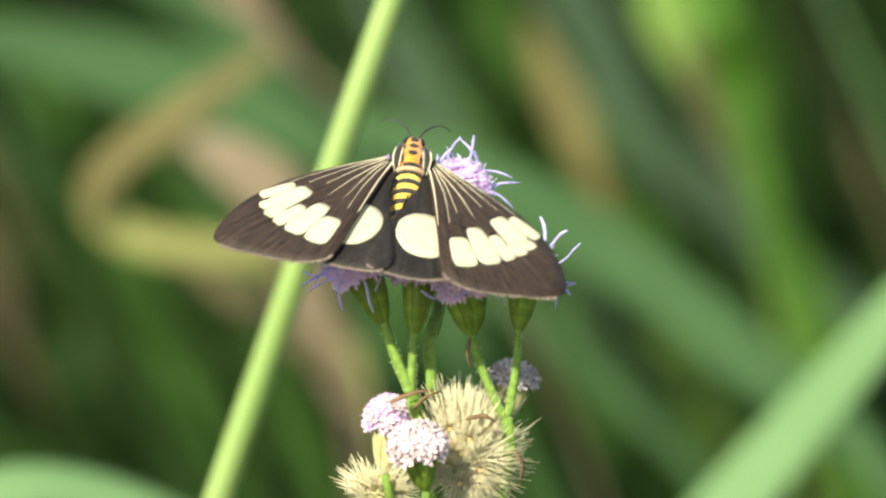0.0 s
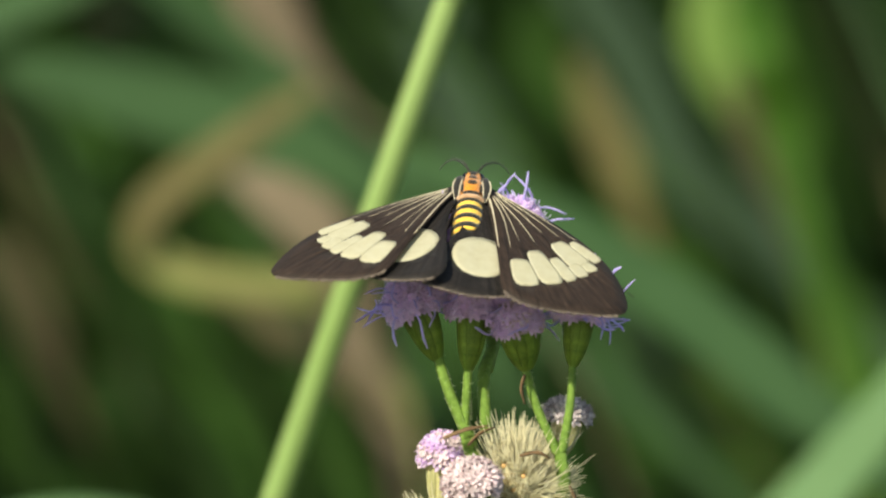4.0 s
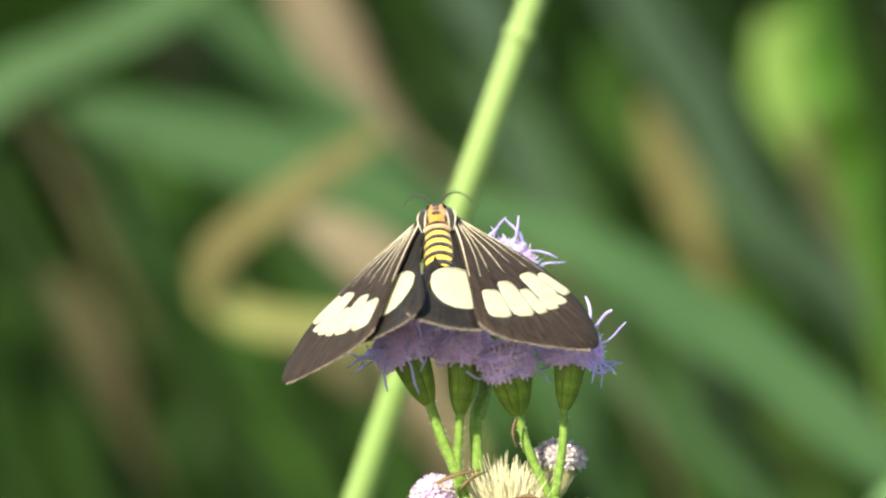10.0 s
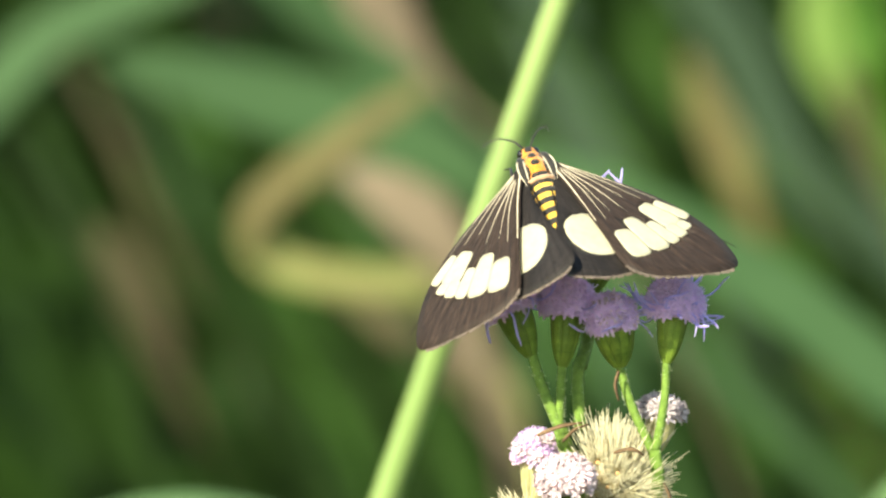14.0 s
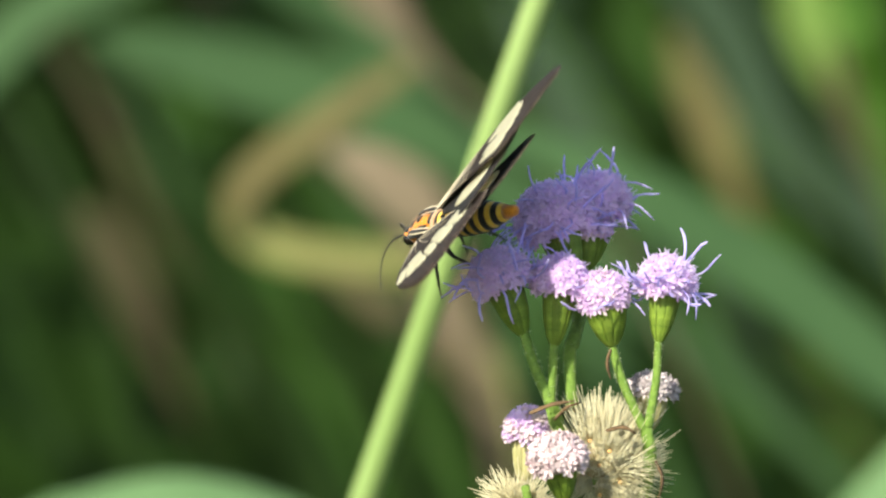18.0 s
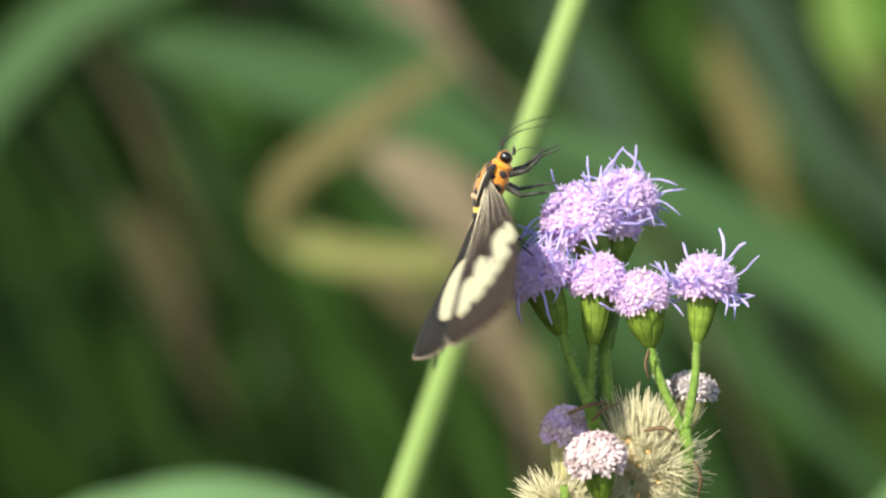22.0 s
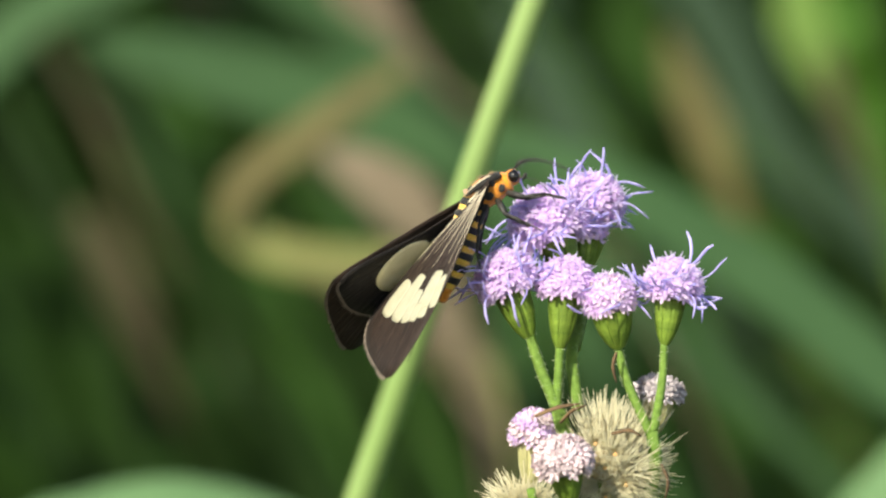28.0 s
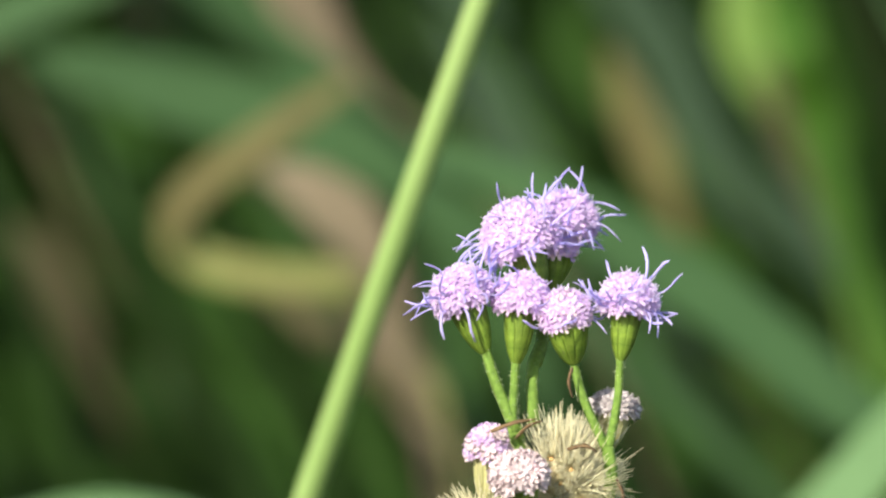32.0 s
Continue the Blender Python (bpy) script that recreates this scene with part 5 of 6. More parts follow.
    walk(forewing_l, [(t, pose(-0.0023, 0.0003, 0.0006, a, b, c)) for t, a, b, c in (
        (0.00, -9.8, -2.8, 41.8),
        (0.50, -1.1, 12.3, 46.5),
        (1.00, -26.9, -22.9, 45.1),
        (1.50, 0.2, 10.3, 42.8),
        (2.00, -29.0, -12.6, 49.9),
        (2.50, -29.7, -14.9, 50.7),
        (3.00, 14.7, 37.9, 40.1),
        (3.50, -14.2, -14.7, 42.5),
        (4.00, -13.2, -7.8, 39.3),
        (4.50, -1.3, 9.6, 51.2),
        (6.50, 1.2, 5.4, 38.5),
        (7.00, -2.0, 4.9, 43.6),
        (7.50, -23.3, -21.4, 48.9),
        (8.00, -7.2, 2.2, 43.0),
        (8.50, -13.1, -8.2, 44.9),
        (9.00, -27.4, -7.2, 51.7),
        (9.50, 15.5, 29.1, 43.5),
        (10.00, -25.1, -23.3, 44.5),
        (10.50, -20.9, -15.5, 47.8),
        (11.00, -22.0, -18.8, 51.2),
        (11.50, -23.7, -17.7, 47.6),
        (12.00, -25.9, -13.7, 50.3),
        (12.50, 7.2, 15.0, 49.0),
        (13.00, -23.7, -19.9, 49.0),
        (13.50, 1.9, 1.5, 44.1),
        (14.00, -26.8, -14.8, 45.4),
        (14.50, -17.6, -15.8, 45.4),
        (16.50, 25.9, 39.8, 48.4),
        (16.75, 7.4, 7.9, 25.1),
        (17.00, 1.5, -27.7, 10.7),
        (17.50, -17.1, -9.4, 36.0),
        (18.00, -5.1, 10.9, 45.7),
        (18.50, 1.7, 16.0, 49.5),
        (18.80, -25.5, -3.8, 9.4),
        (19.00, -25.5, -3.8, 9.4),
        (19.20, -5.1, 10.9, 45.7),
        (19.50, 14.3, 53.3, 34.5),
        (19.60, 14.3, 53.3, 34.5),
        (19.80, 2.3, -12.3, 64.3),
        (20.00, 14.0, -13.2, 61.6),
        (20.20, 35.4, 48.7, 51.1),
        (20.50, 22.2, -20.5, 47.4),
        (20.80, 22.2, -20.5, 47.4),
        (21.00, 35.4, 48.7, 51.1),
        (21.10, 28.8, 11.4, 46.7),
        (21.20, 24.6, -26.1, 46.3),
        (21.50, 24.6, -26.1, 46.3),
        (21.80, 4.5, 20.3, 21.0),
        (22.00, 2.3, -12.3, 64.3),
        (22.20, -1.3, -20.1, 61.1),
        (22.50, -11.2, -13.5, 34.5),
        (22.80, -1.3, -20.1, 61.1),
        (23.00, -1.3, -20.1, 61.1),
        (23.40, 0.5, -23.5, 62.2),
        (23.60, 0.5, -23.5, 62.2),
        (24.00, 0.5, -23.5, 62.2),
        (24.50, 4.5, 20.3, 21.0),
        (26.50, -24.3, -17.5, 46.9),
        (26.80, 31.8, 2.0, 37.7),
        (27.00, -28.3, -28.6, 59.2),
        (27.20, -28.3, -28.6, 59.2),
        (27.40, 31.8, 2.0, 37.7),
        (27.50, 31.8, 2.0, 37.7),
        (27.60, 31.8, 2.0, 37.7),
        (27.80, -17.1, -18.7, 68.3),
        (28.00, -23.3, -19.5, 74.5),
        (28.30, -17.1, -18.7, 68.3),
        (28.60, -23.3, -19.5, 74.5),
        (28.80, -17.1, -18.7, 68.3),
        (29.00, -17.1, -18.7, 68.3),
        (29.30, -23.3, -19.5, 74.5),
        (29.50, -25.9, -21.1, 63.6),
        (29.70, -17.1, -18.7, 68.3),
        (30.00, -24.9, -15.8, 73.1),
        (30.20, -17.1, -18.7, 68.3),
        (30.50, -3.9, -2.0, 49.5),
        (30.70, -3.9, -2.0, 49.5),
        (30.80, 8.8, 7.1, 31.5),
        (31.00, 8.8, 7.1, 31.5),
        (31.10, -3.9, -2.0, 49.5),
        (31.20, -6.3, 42.9, 2.2),
        (31.30, -6.3, 42.9, 2.2),
        (31.40, -6.3, 42.9, 2.2),
        (31.50, 0.0, 30.0, 25.0),
        (31.70, 0.0, -20.0, 25.0),
        (31.85, 0.0, 40.0, 25.0),
        (32.00, 0.0, -10.0, 25.0),
    )])
    walk(hindwing_r, [(t, pose(x, y, z, a, b, c)) for t, x, y, z, a, b, c in (
        (0.00, 0.00117, -0.00031, 0.00031, -6.7, 3.0, -33.2),
        (0.50, 0.00151, -0.00050, -0.00009, 4.5, -21.1, -29.4),
        (1.00, 0.00113, -0.00026, 0.00039, -5.6, 11.7, -34.2),
        (1.50, 0.00136, -0.00043, 0.00004, -0.3, -11.9, -28.3),
        (2.00, 0.00119, -0.00040, 0.00062, -17.2, 12.9, -30.5),
        (2.50, 0.00121, -0.00044, 0.00056, -15.4, 10.6, -29.6),
        (3.00, 0.00175, -0.00071, -0.00004, -2.0, -35.3, -19.3),
        (3.50, 0.00113, -0.00029, 0.00048, -6.4, 19.1, -33.4),
        (4.00, 0.00114, -0.00027, 0.00032, -4.7, 8.0, -36.2),
        (4.50, 0.00139, -0.00051, 0.00009, -1.4, -9.1, -23.6),
        (6.50, 0.00132, -0.00029, -0.00005, 5.2, -11.2, -36.0),
        (7.00, 0.00131, -0.00036, 0.00005, 1.0, -8.4, -30.3),
        (7.50, 0.00115, -0.00033, 0.00053, -7.4, 19.9, -28.3),
        (8.00, 0.00126, -0.00038, 0.00017, -2.7, -2.8, -29.1),
        (8.50, 0.00118, -0.00035, 0.00035, -6.3, 6.8, -28.9),
        (9.00, 0.00116, -0.00034, 0.00079, -23.4, 16.1, -32.1),
        (9.50, 0.00195, -0.00071, -0.00016, 3.9, -49.8, -21.5),
        (10.00, 0.00109, -0.00021, 0.00054, -8.2, 20.3, -35.8),
        (10.50, 0.00114, -0.00030, 0.00046, -8.6, 12.8, -32.9),
        (11.00, 0.00117, -0.00038, 0.00061, -11.6, 20.7, -28.6),
        (11.50, 0.00113, -0.00030, 0.00060, -11.7, 19.7, -32.9),
        (12.00, 0.00114, -0.00032, 0.00059, -14.7, 14.0, -31.8),
        (12.50, 0.00149, -0.00049, -0.00006, 3.0, -18.2, -25.7),
        (13.00, 0.00115, -0.00033, 0.00074, -13.6, 27.3, -29.5),
        (13.50, 0.00140, -0.00040, -0.00006, 5.6, -10.7, -26.6),
        (14.00, 0.00111, -0.00027, 0.00060, -13.7, 15.6, -33.1),
        (14.50, 0.00112, -0.00029, 0.00062, -9.2, 22.9, -27.5),
        (16.50, 0.00119, -0.00035, 0.00035, -9.0, 2.9, -25.9),
        (17.00, 0.00100, 0.00010, 0.00052, 12.3, 33.3, -29.2),
        (17.50, 0.00189, -0.00093, 0.00040, -9.0, -34.2, -24.7),
        (18.00, 0.00106, -0.00003, 0.00029, -12.6, -8.1, -44.4),
        (18.25, 0.00136, -0.00039, 0.00069, -19.1, 30.4, -31.8),
        (18.50, 0.00166, -0.00074, 0.00108, -12.6, 69.2, -12.7),
        (18.65, 0.00178, -0.00084, 0.00078, -23.3, 3.8, -8.1),
        (18.80, 0.00190, -0.00095, 0.00047, -52.0, -57.9, 19.4),
        (19.00, 0.00190, -0.00095, 0.00047, -52.0, -57.9, 19.4),
        (19.20, 0.00106, -0.00003, 0.00029, -12.6, -8.1, -44.4),
        (19.35, 0.00112, -0.00021, 0.00044, -44.9, -55.0, -28.2),
        (19.50, 0.00118, -0.00039, 0.00059, -153.9, -58.0, 68.1),
        (19.60, 0.00118, -0.00039, 0.00059, -153.9, -58.0, 68.1),
        (19.70, 0.00135, -0.00056, 0.00049, -46.2, -37.1, -11.6),
        (19.80, 0.00152, -0.00074, 0.00038, -3.3, 17.0, -8.7),
        (20.00, 0.00150, -0.00067, 0.00021, 11.1, 25.6, -4.5),
        (20.20, 0.00141, -0.00051, 0.00006, -0.6, -9.1, -16.5),
        (20.50, 0.00138, -0.00057, 0.00025, 18.0, 33.4, -3.0),
        (20.80, 0.00138, -0.00057, 0.00025, 18.0, 33.4, -3.0),
        (21.00, 0.00141, -0.00051, 0.00006, -0.6, -9.1, -16.5),
        (21.20, 0.00128, -0.00048, 0.00030, 19.6, 34.7, -4.7),
        (21.50, 0.00128, -0.00048, 0.00030, 19.6, 34.7, -4.7),
        (21.80, 0.00157, -0.00052, -0.00013, 4.2, -30.9, -32.1),
        (22.00, 0.00152, -0.00074, 0.00038, -3.3, 17.0, -8.7),
        (22.20, 0.00147, -0.00072, 0.00069, -6.1, 35.0, -6.0),
        (22.35, 0.00131, -0.00049, 0.00051, -15.8, 6.9, -33.1),
        (22.50, 0.00114, -0.00026, 0.00033, -11.9, -22.3, -57.1),
        (22.65, 0.00131, -0.00049, 0.00051, -15.8, 6.9, -33.1),
        (22.80, 0.00147, -0.00072, 0.00069, -6.1, 35.0, -6.0),
        (23.00, 0.00147, -0.00072, 0.00069, -6.1, 35.0, -6.0),
        (23.40, 0.00152, -0.00076, 0.00061, -1.5, 34.9, -2.0),
        (23.60, 0.00152, -0.00076, 0.00061, -1.5, 34.9, -2.0),
        (24.00, 0.00152, -0.00076, 0.00061, -1.5, 34.9, -2.0),
        (24.50, 0.00157, -0.00052, -0.00013, 4.2, -30.9, -32.1),
        (26.50, 0.00173, 0.00006, 0.00030, -10.3, 29.4, -38.6),
        (26.80, 0.00157, -0.00005, -0.00044, 22.8, -25.3, -40.7),
        (27.00, 0.00168, 0.00011, 0.00035, -14.8, 42.7, -48.9),
        (27.20, 0.00168, 0.00011, 0.00035, -14.8, 42.7, -48.9),
        (27.40, 0.00157, -0.00005, -0.00044, 22.8, -25.3, -40.7),
        (27.50, 0.00157, -0.00005, -0.00044, 22.8, -25.3, -40.7),
        (27.60, 0.00157, -0.00005, -0.00044, 22.8, -25.3, -40.7),
        (27.80, 0.00176, 0.00015, 0.00031, -8.1, 33.9, -61.6),
        (28.00, 0.00174, 0.00015, 0.00033, -16.1, 35.7, -68.6),
        (28.30, 0.00176, 0.00015, 0.00031, -8.1, 33.9, -61.6),
        (28.60, 0.00174, 0.00015, 0.00033, -16.1, 35.7, -68.6),
        (28.80, 0.00176, 0.00015, 0.00031, -8.1, 33.9, -61.6),
        (29.00, 0.00176, 0.00015, 0.00031, -8.1, 33.9, -61.6),
        (29.30, 0.00174, 0.00015, 0.00033, -16.1, 35.7, -68.6),
        (29.50, 0.00171, 0.00011, 0.00033, -15.2, 36.0, -56.0),
        (29.70, 0.00176, 0.00015, 0.00031, -8.1, 33.9, -61.6),
        (30.00, 0.00173, 0.00012, 0.00032, -17.8, 32.0, -67.7),
        (30.20, 0.00176, 0.00015, 0.00031, -8.1, 33.9, -61.6),
        (30.50, 0.00181, 0.00007, 0.00027, -0.1, 19.5, -39.7),
        (30.70, 0.00181, 0.00007, 0.00027, -0.1, 19.5, -39.7),
        (30.80, 0.00160, -0.00055, -0.00012, 3.1, -25.8, -22.1),
        (31.00, 0.00160, -0.00055, -0.00012, 3.1, -25.8, -22.1),
        (31.10, 0.00117, -0.00030, 0.00030, 3.3, 19.2, -29.4),
        (31.15, 0.00170, -0.00065, 0.00036, -3.5, -41.5, -22.9),
        (31.20, 0.00223, -0.00100, 0.00042, -140.7, -74.0, 114.0),
        (31.30, 0.00223, -0.00100, 0.00042, -140.7, -74.0, 114.0),
        (31.40, 0.00223, -0.00100, 0.00042, -140.7, -74.0, 114.0),
        (31.50, 0.00176, -0.00077, 0.00006, 0.0, -30.0, -25.0),
        (31.70, 0.00140, -0.00060, 0.00028, 0.0, 20.0, -25.0),
        (31.85, 0.00185, -0.00081, 0.00006, 0.0, -40.0, -25.0),
        (32.00, 0.00145, -0.00063, 0.00021, 0.0, 10.0, -25.0),
    )])
    walk(hindwing_l, [(t, pose(x, y, z, a, b, c)) for t, x, y, z, a, b, c in (
        (0.00, -0.00123, -0.00043, 0.00038, -8.1, -6.3, 19.6),
        (0.50, -0.00128, -0.00039, 0.00012, -5.3, 11.2, 26.3),
        (1.00, -0.00124, -0.00044, 0.00085, -16.0, -31.3, 21.6),
        (1.50, -0.00133, -0.00043, 0.00010, -3.1, 9.8, 24.1),
        (2.00, -0.00117, -0.00032, 0.00085, -23.2, -21.7, 30.7),
        (2.50, -0.00117, -0.00032, 0.00088, -26.3, -20.6, 39.5),
        (3.00, -0.00179, -0.00064, -0.00017, 2.2, 40.2, 20.4),
        (3.50, -0.00120, -0.00042, 0.00054, -10.7, -17.4, 29.8),
        (4.00, -0.00125, -0.00048, 0.00048, -9.1, -12.3, 16.4),
        (4.50, -0.00122, -0.00028, 0.00013, -4.3, 8.7, 32.8),
        (6.50, -0.00136, -0.00047, 0.00010, -0.8, 5.5, 17.2),
        (7.00, -0.00127, -0.00040, 0.00017, -3.5, 4.0, 23.7),
        (7.50, -0.00117, -0.00035, 0.00077, -17.0, -26.6, 33.6),
        (8.00, -0.00124, -0.00042, 0.00029, -7.5, -0.6, 21.8),
        (8.50, -0.00118, -0.00037, 0.00048, -10.7, -11.1, 30.8),
        (9.00, -0.00113, -0.00027, 0.00079, -22.9, -17.0, 30.6),
        (9.50, -0.00166, -0.00052, -0.00021, 5.6, 32.2, 24.1),
        (10.00, -0.00124, -0.00045, 0.00081, -13.4, -31.2, 19.4),
        (10.50, -0.00116, -0.00035, 0.00069, -16.9, -19.9, 34.6),
        (11.00, -0.00113, -0.00029, 0.00073, -12.6, -25.9, 26.9),
        (11.50, -0.00118, -0.00037, 0.00076, -18.9, -22.8, 33.7),
        (12.00, -0.00115, -0.00031, 0.00079, -18.9, -22.6, 27.9),
        (12.50, -0.00136, -0.00034, -0.00005, 2.3, 16.5, 30.9),
        (13.00, -0.00116, -0.00034, 0.00077, -15.1, -27.0, 27.6),
        (13.50, -0.00127, -0.00035, 0.00010, 1.4, 1.9, 28.4),
        (14.00, -0.00121, -0.00041, 0.00081, -20.2, -23.2, 25.3),
        (14.50, -0.00117, -0.00038, 0.00062, -12.1, -20.3, 27.7),
        (16.50, -0.00188, -0.00056, -0.00031, 15.8, 44.1, 33.3),
        (16.75, -0.00174, -0.00067, 0.00000, 5.9, 9.4, 11.3),
        (17.00, -0.00160, -0.00078, 0.00031, 9.4, -26.2, -6.6),
        (17.50, -0.00130, -0.00055, 0.00057, -14.7, -12.8, 23.7),
        (18.00, -0.00126, -0.00040, 0.00021, -6.9, 9.8, 35.7),
        (18.50, -0.00130, -0.00035, 0.00005, -2.5, 15.9, 34.5),
        (18.80, -0.00180, -0.00091, 0.00073, -23.5, -10.8, -6.2),
        (19.00, -0.00180, -0.00091, 0.00073, -23.5, -10.8, -6.2),
        (19.20, -0.00126, -0.00040, 0.00021, -6.9, 9.8, 35.7),
        (19.50, -0.00204, -0.00080, -0.00008, -18.9, 52.3, -6.5),
        (19.60, -0.00204, -0.00080, -0.00008, -18.9, 52.3, -6.5),
        (19.70, -0.00155, -0.00032, 0.00005, 3.6, 22.6, 30.5),
        (19.80, -0.00106, 0.00015, 0.00018, 4.6, -11.7, 53.3),
        (20.00, -0.00115, 0.00020, -0.00004, 15.8, -10.9, 52.8),
        (20.20, -0.00212, -0.00062, -0.00033, 23.9, 53.9, 36.5),
        (20.50, -0.00121, 0.00009, -0.00011, 25.7, -15.7, 36.1),
        (20.80, -0.00121, 0.00009, -0.00011, 25.7, -15.7, 36.1),
        (21.00, -0.00212, -0.00062, -0.00033, 23.9, 53.9, 36.5),
        (21.20, -0.00118, 0.00016, -0.00009, 30.3, -18.9, 31.6),
        (21.50, -0.00118, 0.00016, -0.00009, 30.3, -18.9, 31.6),
        (21.80, -0.00180, -0.00075, -0.00001, -0.9, 20.8, 5.8),
        (22.00, -0.00106, 0.00015, 0.00018, 4.6, -11.7, 53.3),
        (22.20, -0.00103, 0.00009, 0.00031, 4.9, -19.6, 43.3),
        (22.50, -0.00130, -0.00055, 0.00047, -12.2, -12.5, 39.1),
        (22.80, -0.00103, 0.00009, 0.00031, 4.9, -19.6, 43.3),
        (23.00, -0.00103, 0.00009, 0.00031, 4.9, -19.6, 43.3),
        (23.40, -0.00103, 0.00015, 0.00030, 7.1, -22.5, 45.4),
        (23.60, -0.00103, 0.00015, 0.00030, 7.1, -22.5, 45.4),
        (24.00, -0.00103, 0.00015, 0.00030, 7.1, -22.5, 45.4),
        (24.50, -0.00180, -0.00075, -0.00001, -0.9, 20.8, 5.8),
        (26.50, -0.00170, -0.00003, 0.00025, -9.2, -28.3, 9.4),
        (26.80, -0.00161, -0.00016, -0.00042, 29.5, 12.5, 20.0),
        (27.00, -0.00165, 0.00005, 0.00029, -4.1, -39.2, 17.3),
        (27.20, -0.00165, 0.00005, 0.00029, -4.1, -39.2, 17.3),
        (27.40, -0.00161, -0.00016, -0.00042, 29.5, 12.5, 20.0),
        (27.50, -0.00161, -0.00016, -0.00042, 29.5, 12.5, 20.0),
        (27.60, -0.00161, -0.00016, -0.00042, 29.5, 12.5, 20.0),
        (27.80, -0.00175, 0.00007, 0.00024, -2.4, -25.0, 30.0),
        (28.00, -0.00172, 0.00008, 0.00025, -6.9, -29.2, 36.2),
        (28.30, -0.00175, 0.00007, 0.00024, -2.4, -25.0, 30.0),
        (28.60, -0.00172, 0.00008, 0.00025, -6.9, -29.2, 36.2),
        (28.80, -0.00175, 0.00007, 0.00024, -2.4, -25.0, 30.0),
        (29.00, -0.00175, 0.00007, 0.00024, -2.4, -25.0, 30.0),
        (29.30, -0.00172, 0.00008, 0.00025, -6.9, -29.2, 36.2),
        (29.50, -0.00169, 0.00004, 0.00026, -8.0, -32.1, 25.0),
        (29.70, -0.00175, 0.00007, 0.00024, -2.4, -25.0, 30.0),
        (30.00, -0.00171, 0.00005, 0.00025, -10.9, -27.2, 36.3),
        (30.20, -0.00175, 0.00007, 0.00024, -2.4, -25.0, 30.0),
        (30.50, -0.00116, -0.00026, 0.00024, -3.3, -2.8, 30.0),
        (30.70, -0.00116, -0.00026, 0.00024, -3.3, -2.8, 30.0),
        (30.80, -0.00153, -0.00054, -0.00006, 6.5, 9.3, 15.3),
        (31.00, -0.00153, -0.00054, -0.00006, 6.5, 9.3, 15.3),
        (31.10, -0.00116, -0.00026, 0.00024, -3.3, -2.8, 36.9),
        (31.20, -0.00225, -0.00094, 0.00016, -14.8, 41.1, -10.4),
        (31.30, -0.00225, -0.00094, 0.00016, -14.8, 41.1, -10.4),
        (31.40, -0.00225, -0.00094, 0.00016, -14.8, 41.1, -10.4),
        (31.50, -0.00176, -0.00077, 0.00006, 0.0, 30.0, 25.0),
        (31.70, -0.00140, -0.00060, 0.00028, 0.0, -20.0, 25.0),
        (31.85, -0.00185, -0.00081, 0.00006, 0.0, 40.0, 25.0),
        (32.00, -0.00145, -0.00063, 0.00021, 0.0, -10.0, 25.0),
    )])
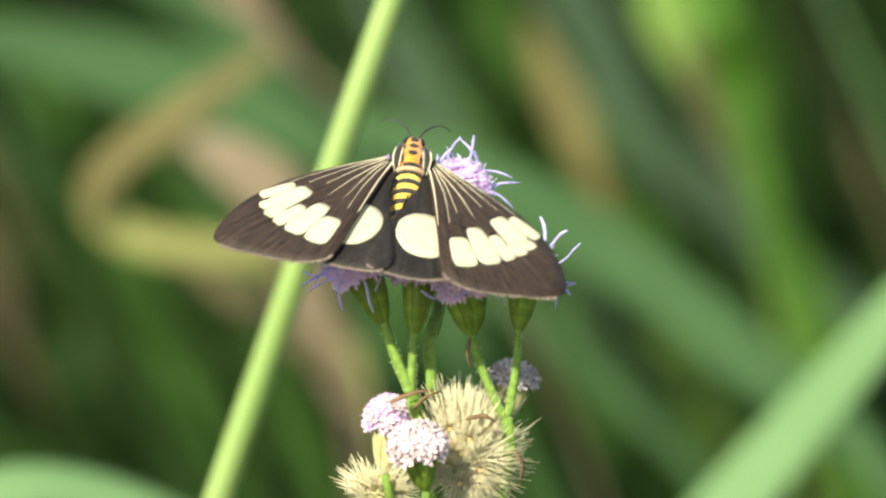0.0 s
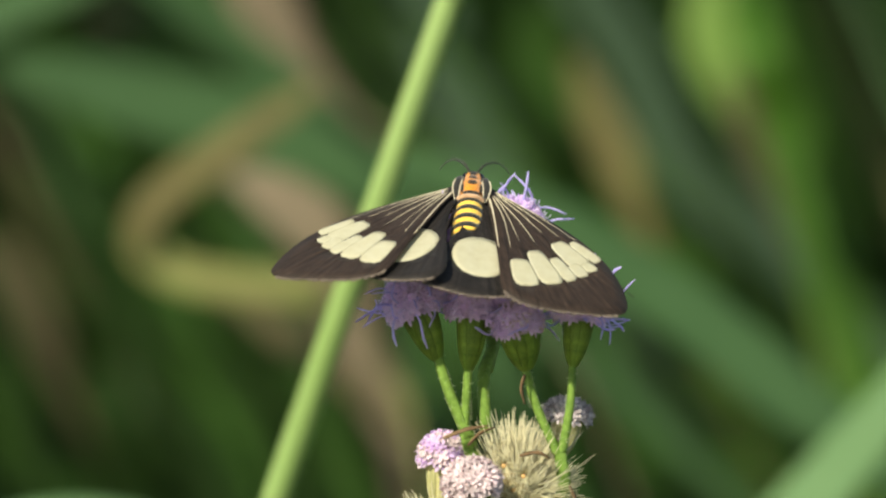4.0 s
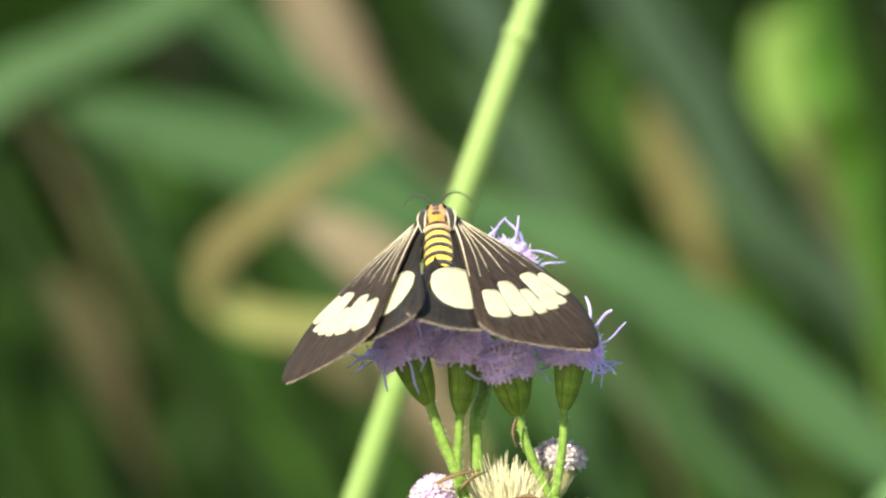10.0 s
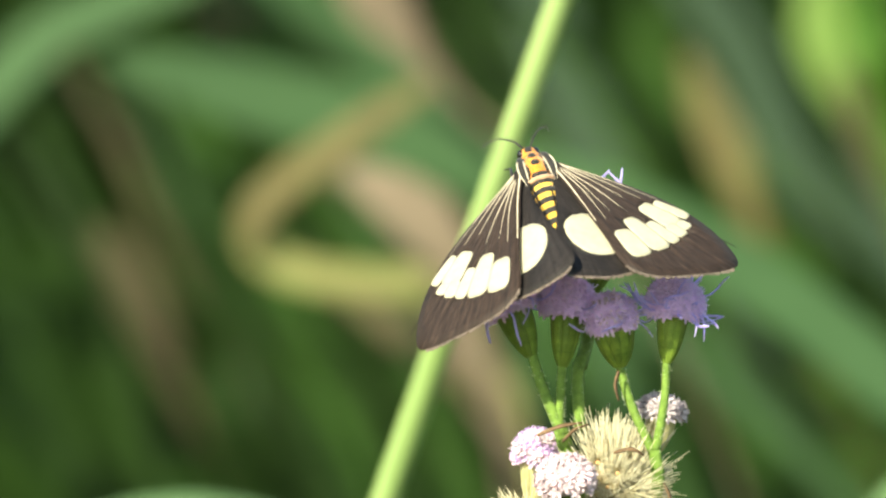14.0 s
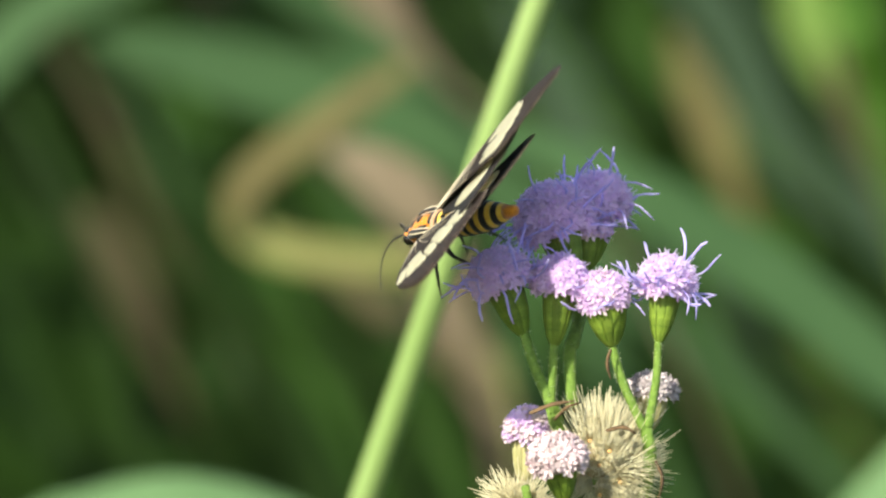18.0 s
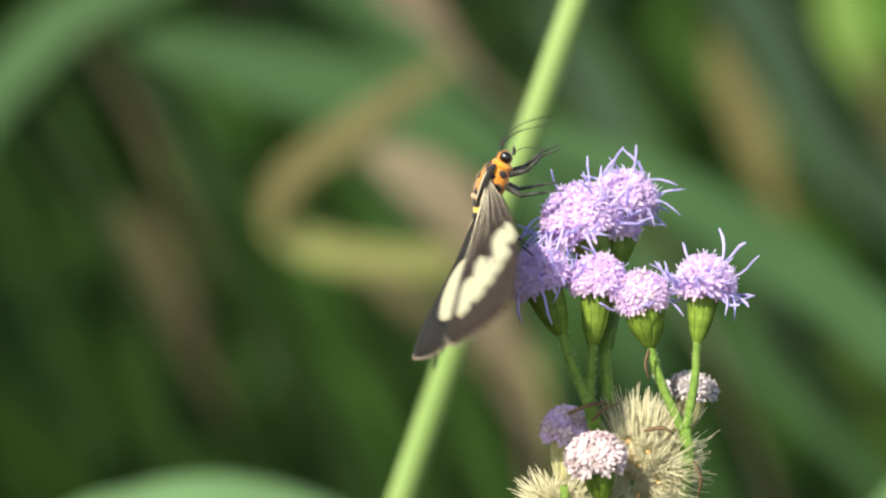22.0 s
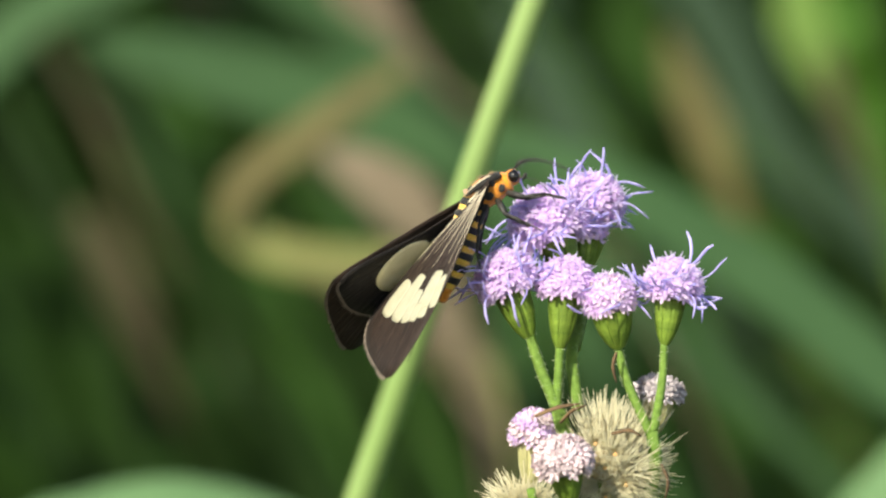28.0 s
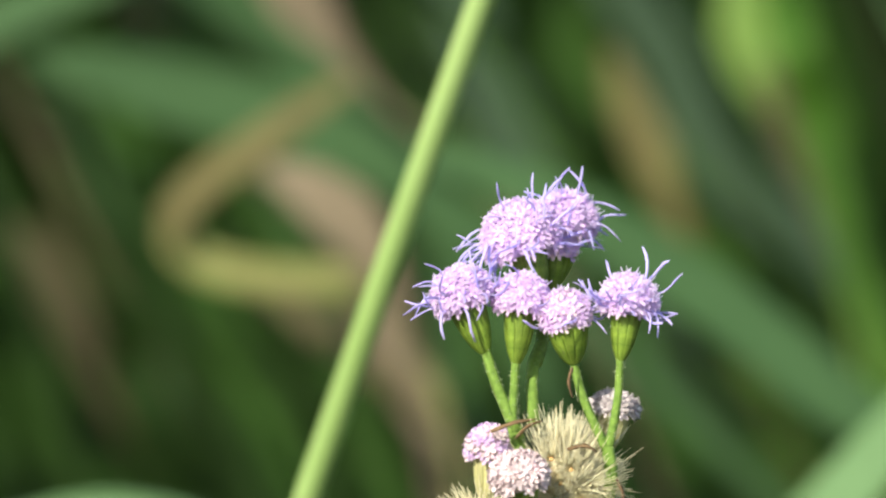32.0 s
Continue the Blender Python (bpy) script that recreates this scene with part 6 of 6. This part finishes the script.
    walk(abdomen, [(t, pose(0.0000, -0.0016, 0.0000, a, b, c)) for t, a, b, c in (
        (0.00, 11.5, -0.0, 0.0),
        (0.50, 11.5, -0.0, 0.0),
        (1.00, 11.5, -0.0, 0.0),
        (1.50, 11.5, -0.0, 0.0),
        (2.00, 11.5, -0.0, 0.0),
        (2.50, 11.5, -0.0, 0.0),
        (3.00, 36.2, -0.0, 0.0),
        (3.50, 11.5, -0.0, 0.0),
        (4.00, 11.5, -0.0, 0.0),
        (4.50, 11.5, -0.0, 0.0),
        (6.50, 11.5, -0.0, 0.0),
        (7.00, 11.5, -0.0, 0.0),
        (7.50, 11.5, -0.0, 0.0),
        (8.00, 11.5, -0.0, 0.0),
        (8.50, 11.5, -0.0, 0.0),
        (9.00, 11.5, -0.0, 0.0),
        (9.50, 30.8, -0.0, 0.0),
        (10.00, 11.5, -0.0, 0.0),
        (10.50, 11.5, -0.0, 0.0),
        (11.00, 11.5, -0.0, 0.0),
        (11.50, 11.5, -0.0, 0.0),
        (12.00, 11.5, -0.0, 0.0),
        (12.50, 26.7, -0.0, 0.0),
        (13.00, 11.5, -0.0, 0.0),
        (13.50, 11.5, -0.0, 0.0),
        (14.00, 11.5, -0.0, 0.0),
        (14.50, 11.5, -0.0, 0.0),
        (16.50, 55.0, -0.0, 0.0),
        (17.00, 30.0, -0.0, 0.0),
        (17.50, 10.7, -0.0, 0.0),
        (18.00, 8.1, -0.0, 0.0),
        (18.50, 55.0, -0.0, 0.0),
        (18.80, -3.6, -0.0, 0.0),
        (19.00, -3.6, -0.0, 0.0),
        (19.20, 8.1, -0.0, 0.0),
        (19.50, 27.8, -0.0, 0.0),
        (19.60, 27.8, -0.0, 0.0),
        (19.80, 30.0, -0.0, 0.0),
        (20.00, 29.0, -0.0, 0.0),
        (20.20, 34.0, -0.0, 0.0),
        (20.50, 30.0, -0.0, 0.0),
        (20.80, 30.0, -0.0, 0.0),
        (21.00, 34.0, -0.0, 0.0),
        (21.20, 30.0, -0.0, 0.0),
        (21.50, 30.0, -0.0, 0.0),
        (21.80, 26.2, -0.0, 0.0),
        (22.00, 30.0, -0.0, 0.0),
        (22.20, 30.0, -0.0, 0.0),
        (22.50, 30.8, -0.0, 0.0),
        (22.80, 30.0, -0.0, 0.0),
        (23.00, 30.0, -0.0, 0.0),
        (23.40, 30.0, -0.0, 0.0),
        (23.60, 30.0, -0.0, 0.0),
        (24.00, 30.0, -0.0, 0.0),
        (24.50, 26.2, -0.0, 0.0),
        (26.50, 42.0, -0.0, 0.0),
        (26.80, 51.2, -0.0, 0.0),
        (27.00, 42.0, -0.0, 0.0),
        (27.20, 42.0, -0.0, 0.0),
        (27.40, 51.2, -0.0, 0.0),
        (27.50, 51.2, -0.0, 0.0),
        (27.60, 51.2, -0.0, 0.0),
        (27.80, 51.9, -0.0, 0.0),
        (28.00, 42.0, -0.0, 0.0),
        (28.30, 51.9, -0.0, 0.0),
        (28.60, 42.0, -0.0, 0.0),
        (28.80, 51.9, -0.0, 0.0),
        (29.00, 51.9, -0.0, 0.0),
        (29.30, 42.0, -0.0, 0.0),
        (29.50, 45.8, -0.0, 0.0),
        (29.70, 51.9, -0.0, 0.0),
        (30.00, 42.0, -0.0, 0.0),
        (30.20, 51.9, -0.0, 0.0),
        (30.50, 40.0, -0.0, 0.0),
        (30.70, 40.0, -0.0, 0.0),
        (30.80, 31.6, -0.0, 0.0),
        (31.00, 31.6, -0.0, 0.0),
        (31.10, 40.0, -0.0, 0.0),
        (31.20, 34.6, -0.0, 0.0),
        (31.30, 34.6, -0.0, 0.0),
        (31.40, 34.6, -0.0, 0.0),
        (31.50, 0.0, -0.0, 0.0),
        (31.70, 0.0, -0.0, 0.0),
        (31.85, 0.0, -0.0, 0.0),
        (32.00, 0.0, -0.0, 0.0),
    )])


motions()
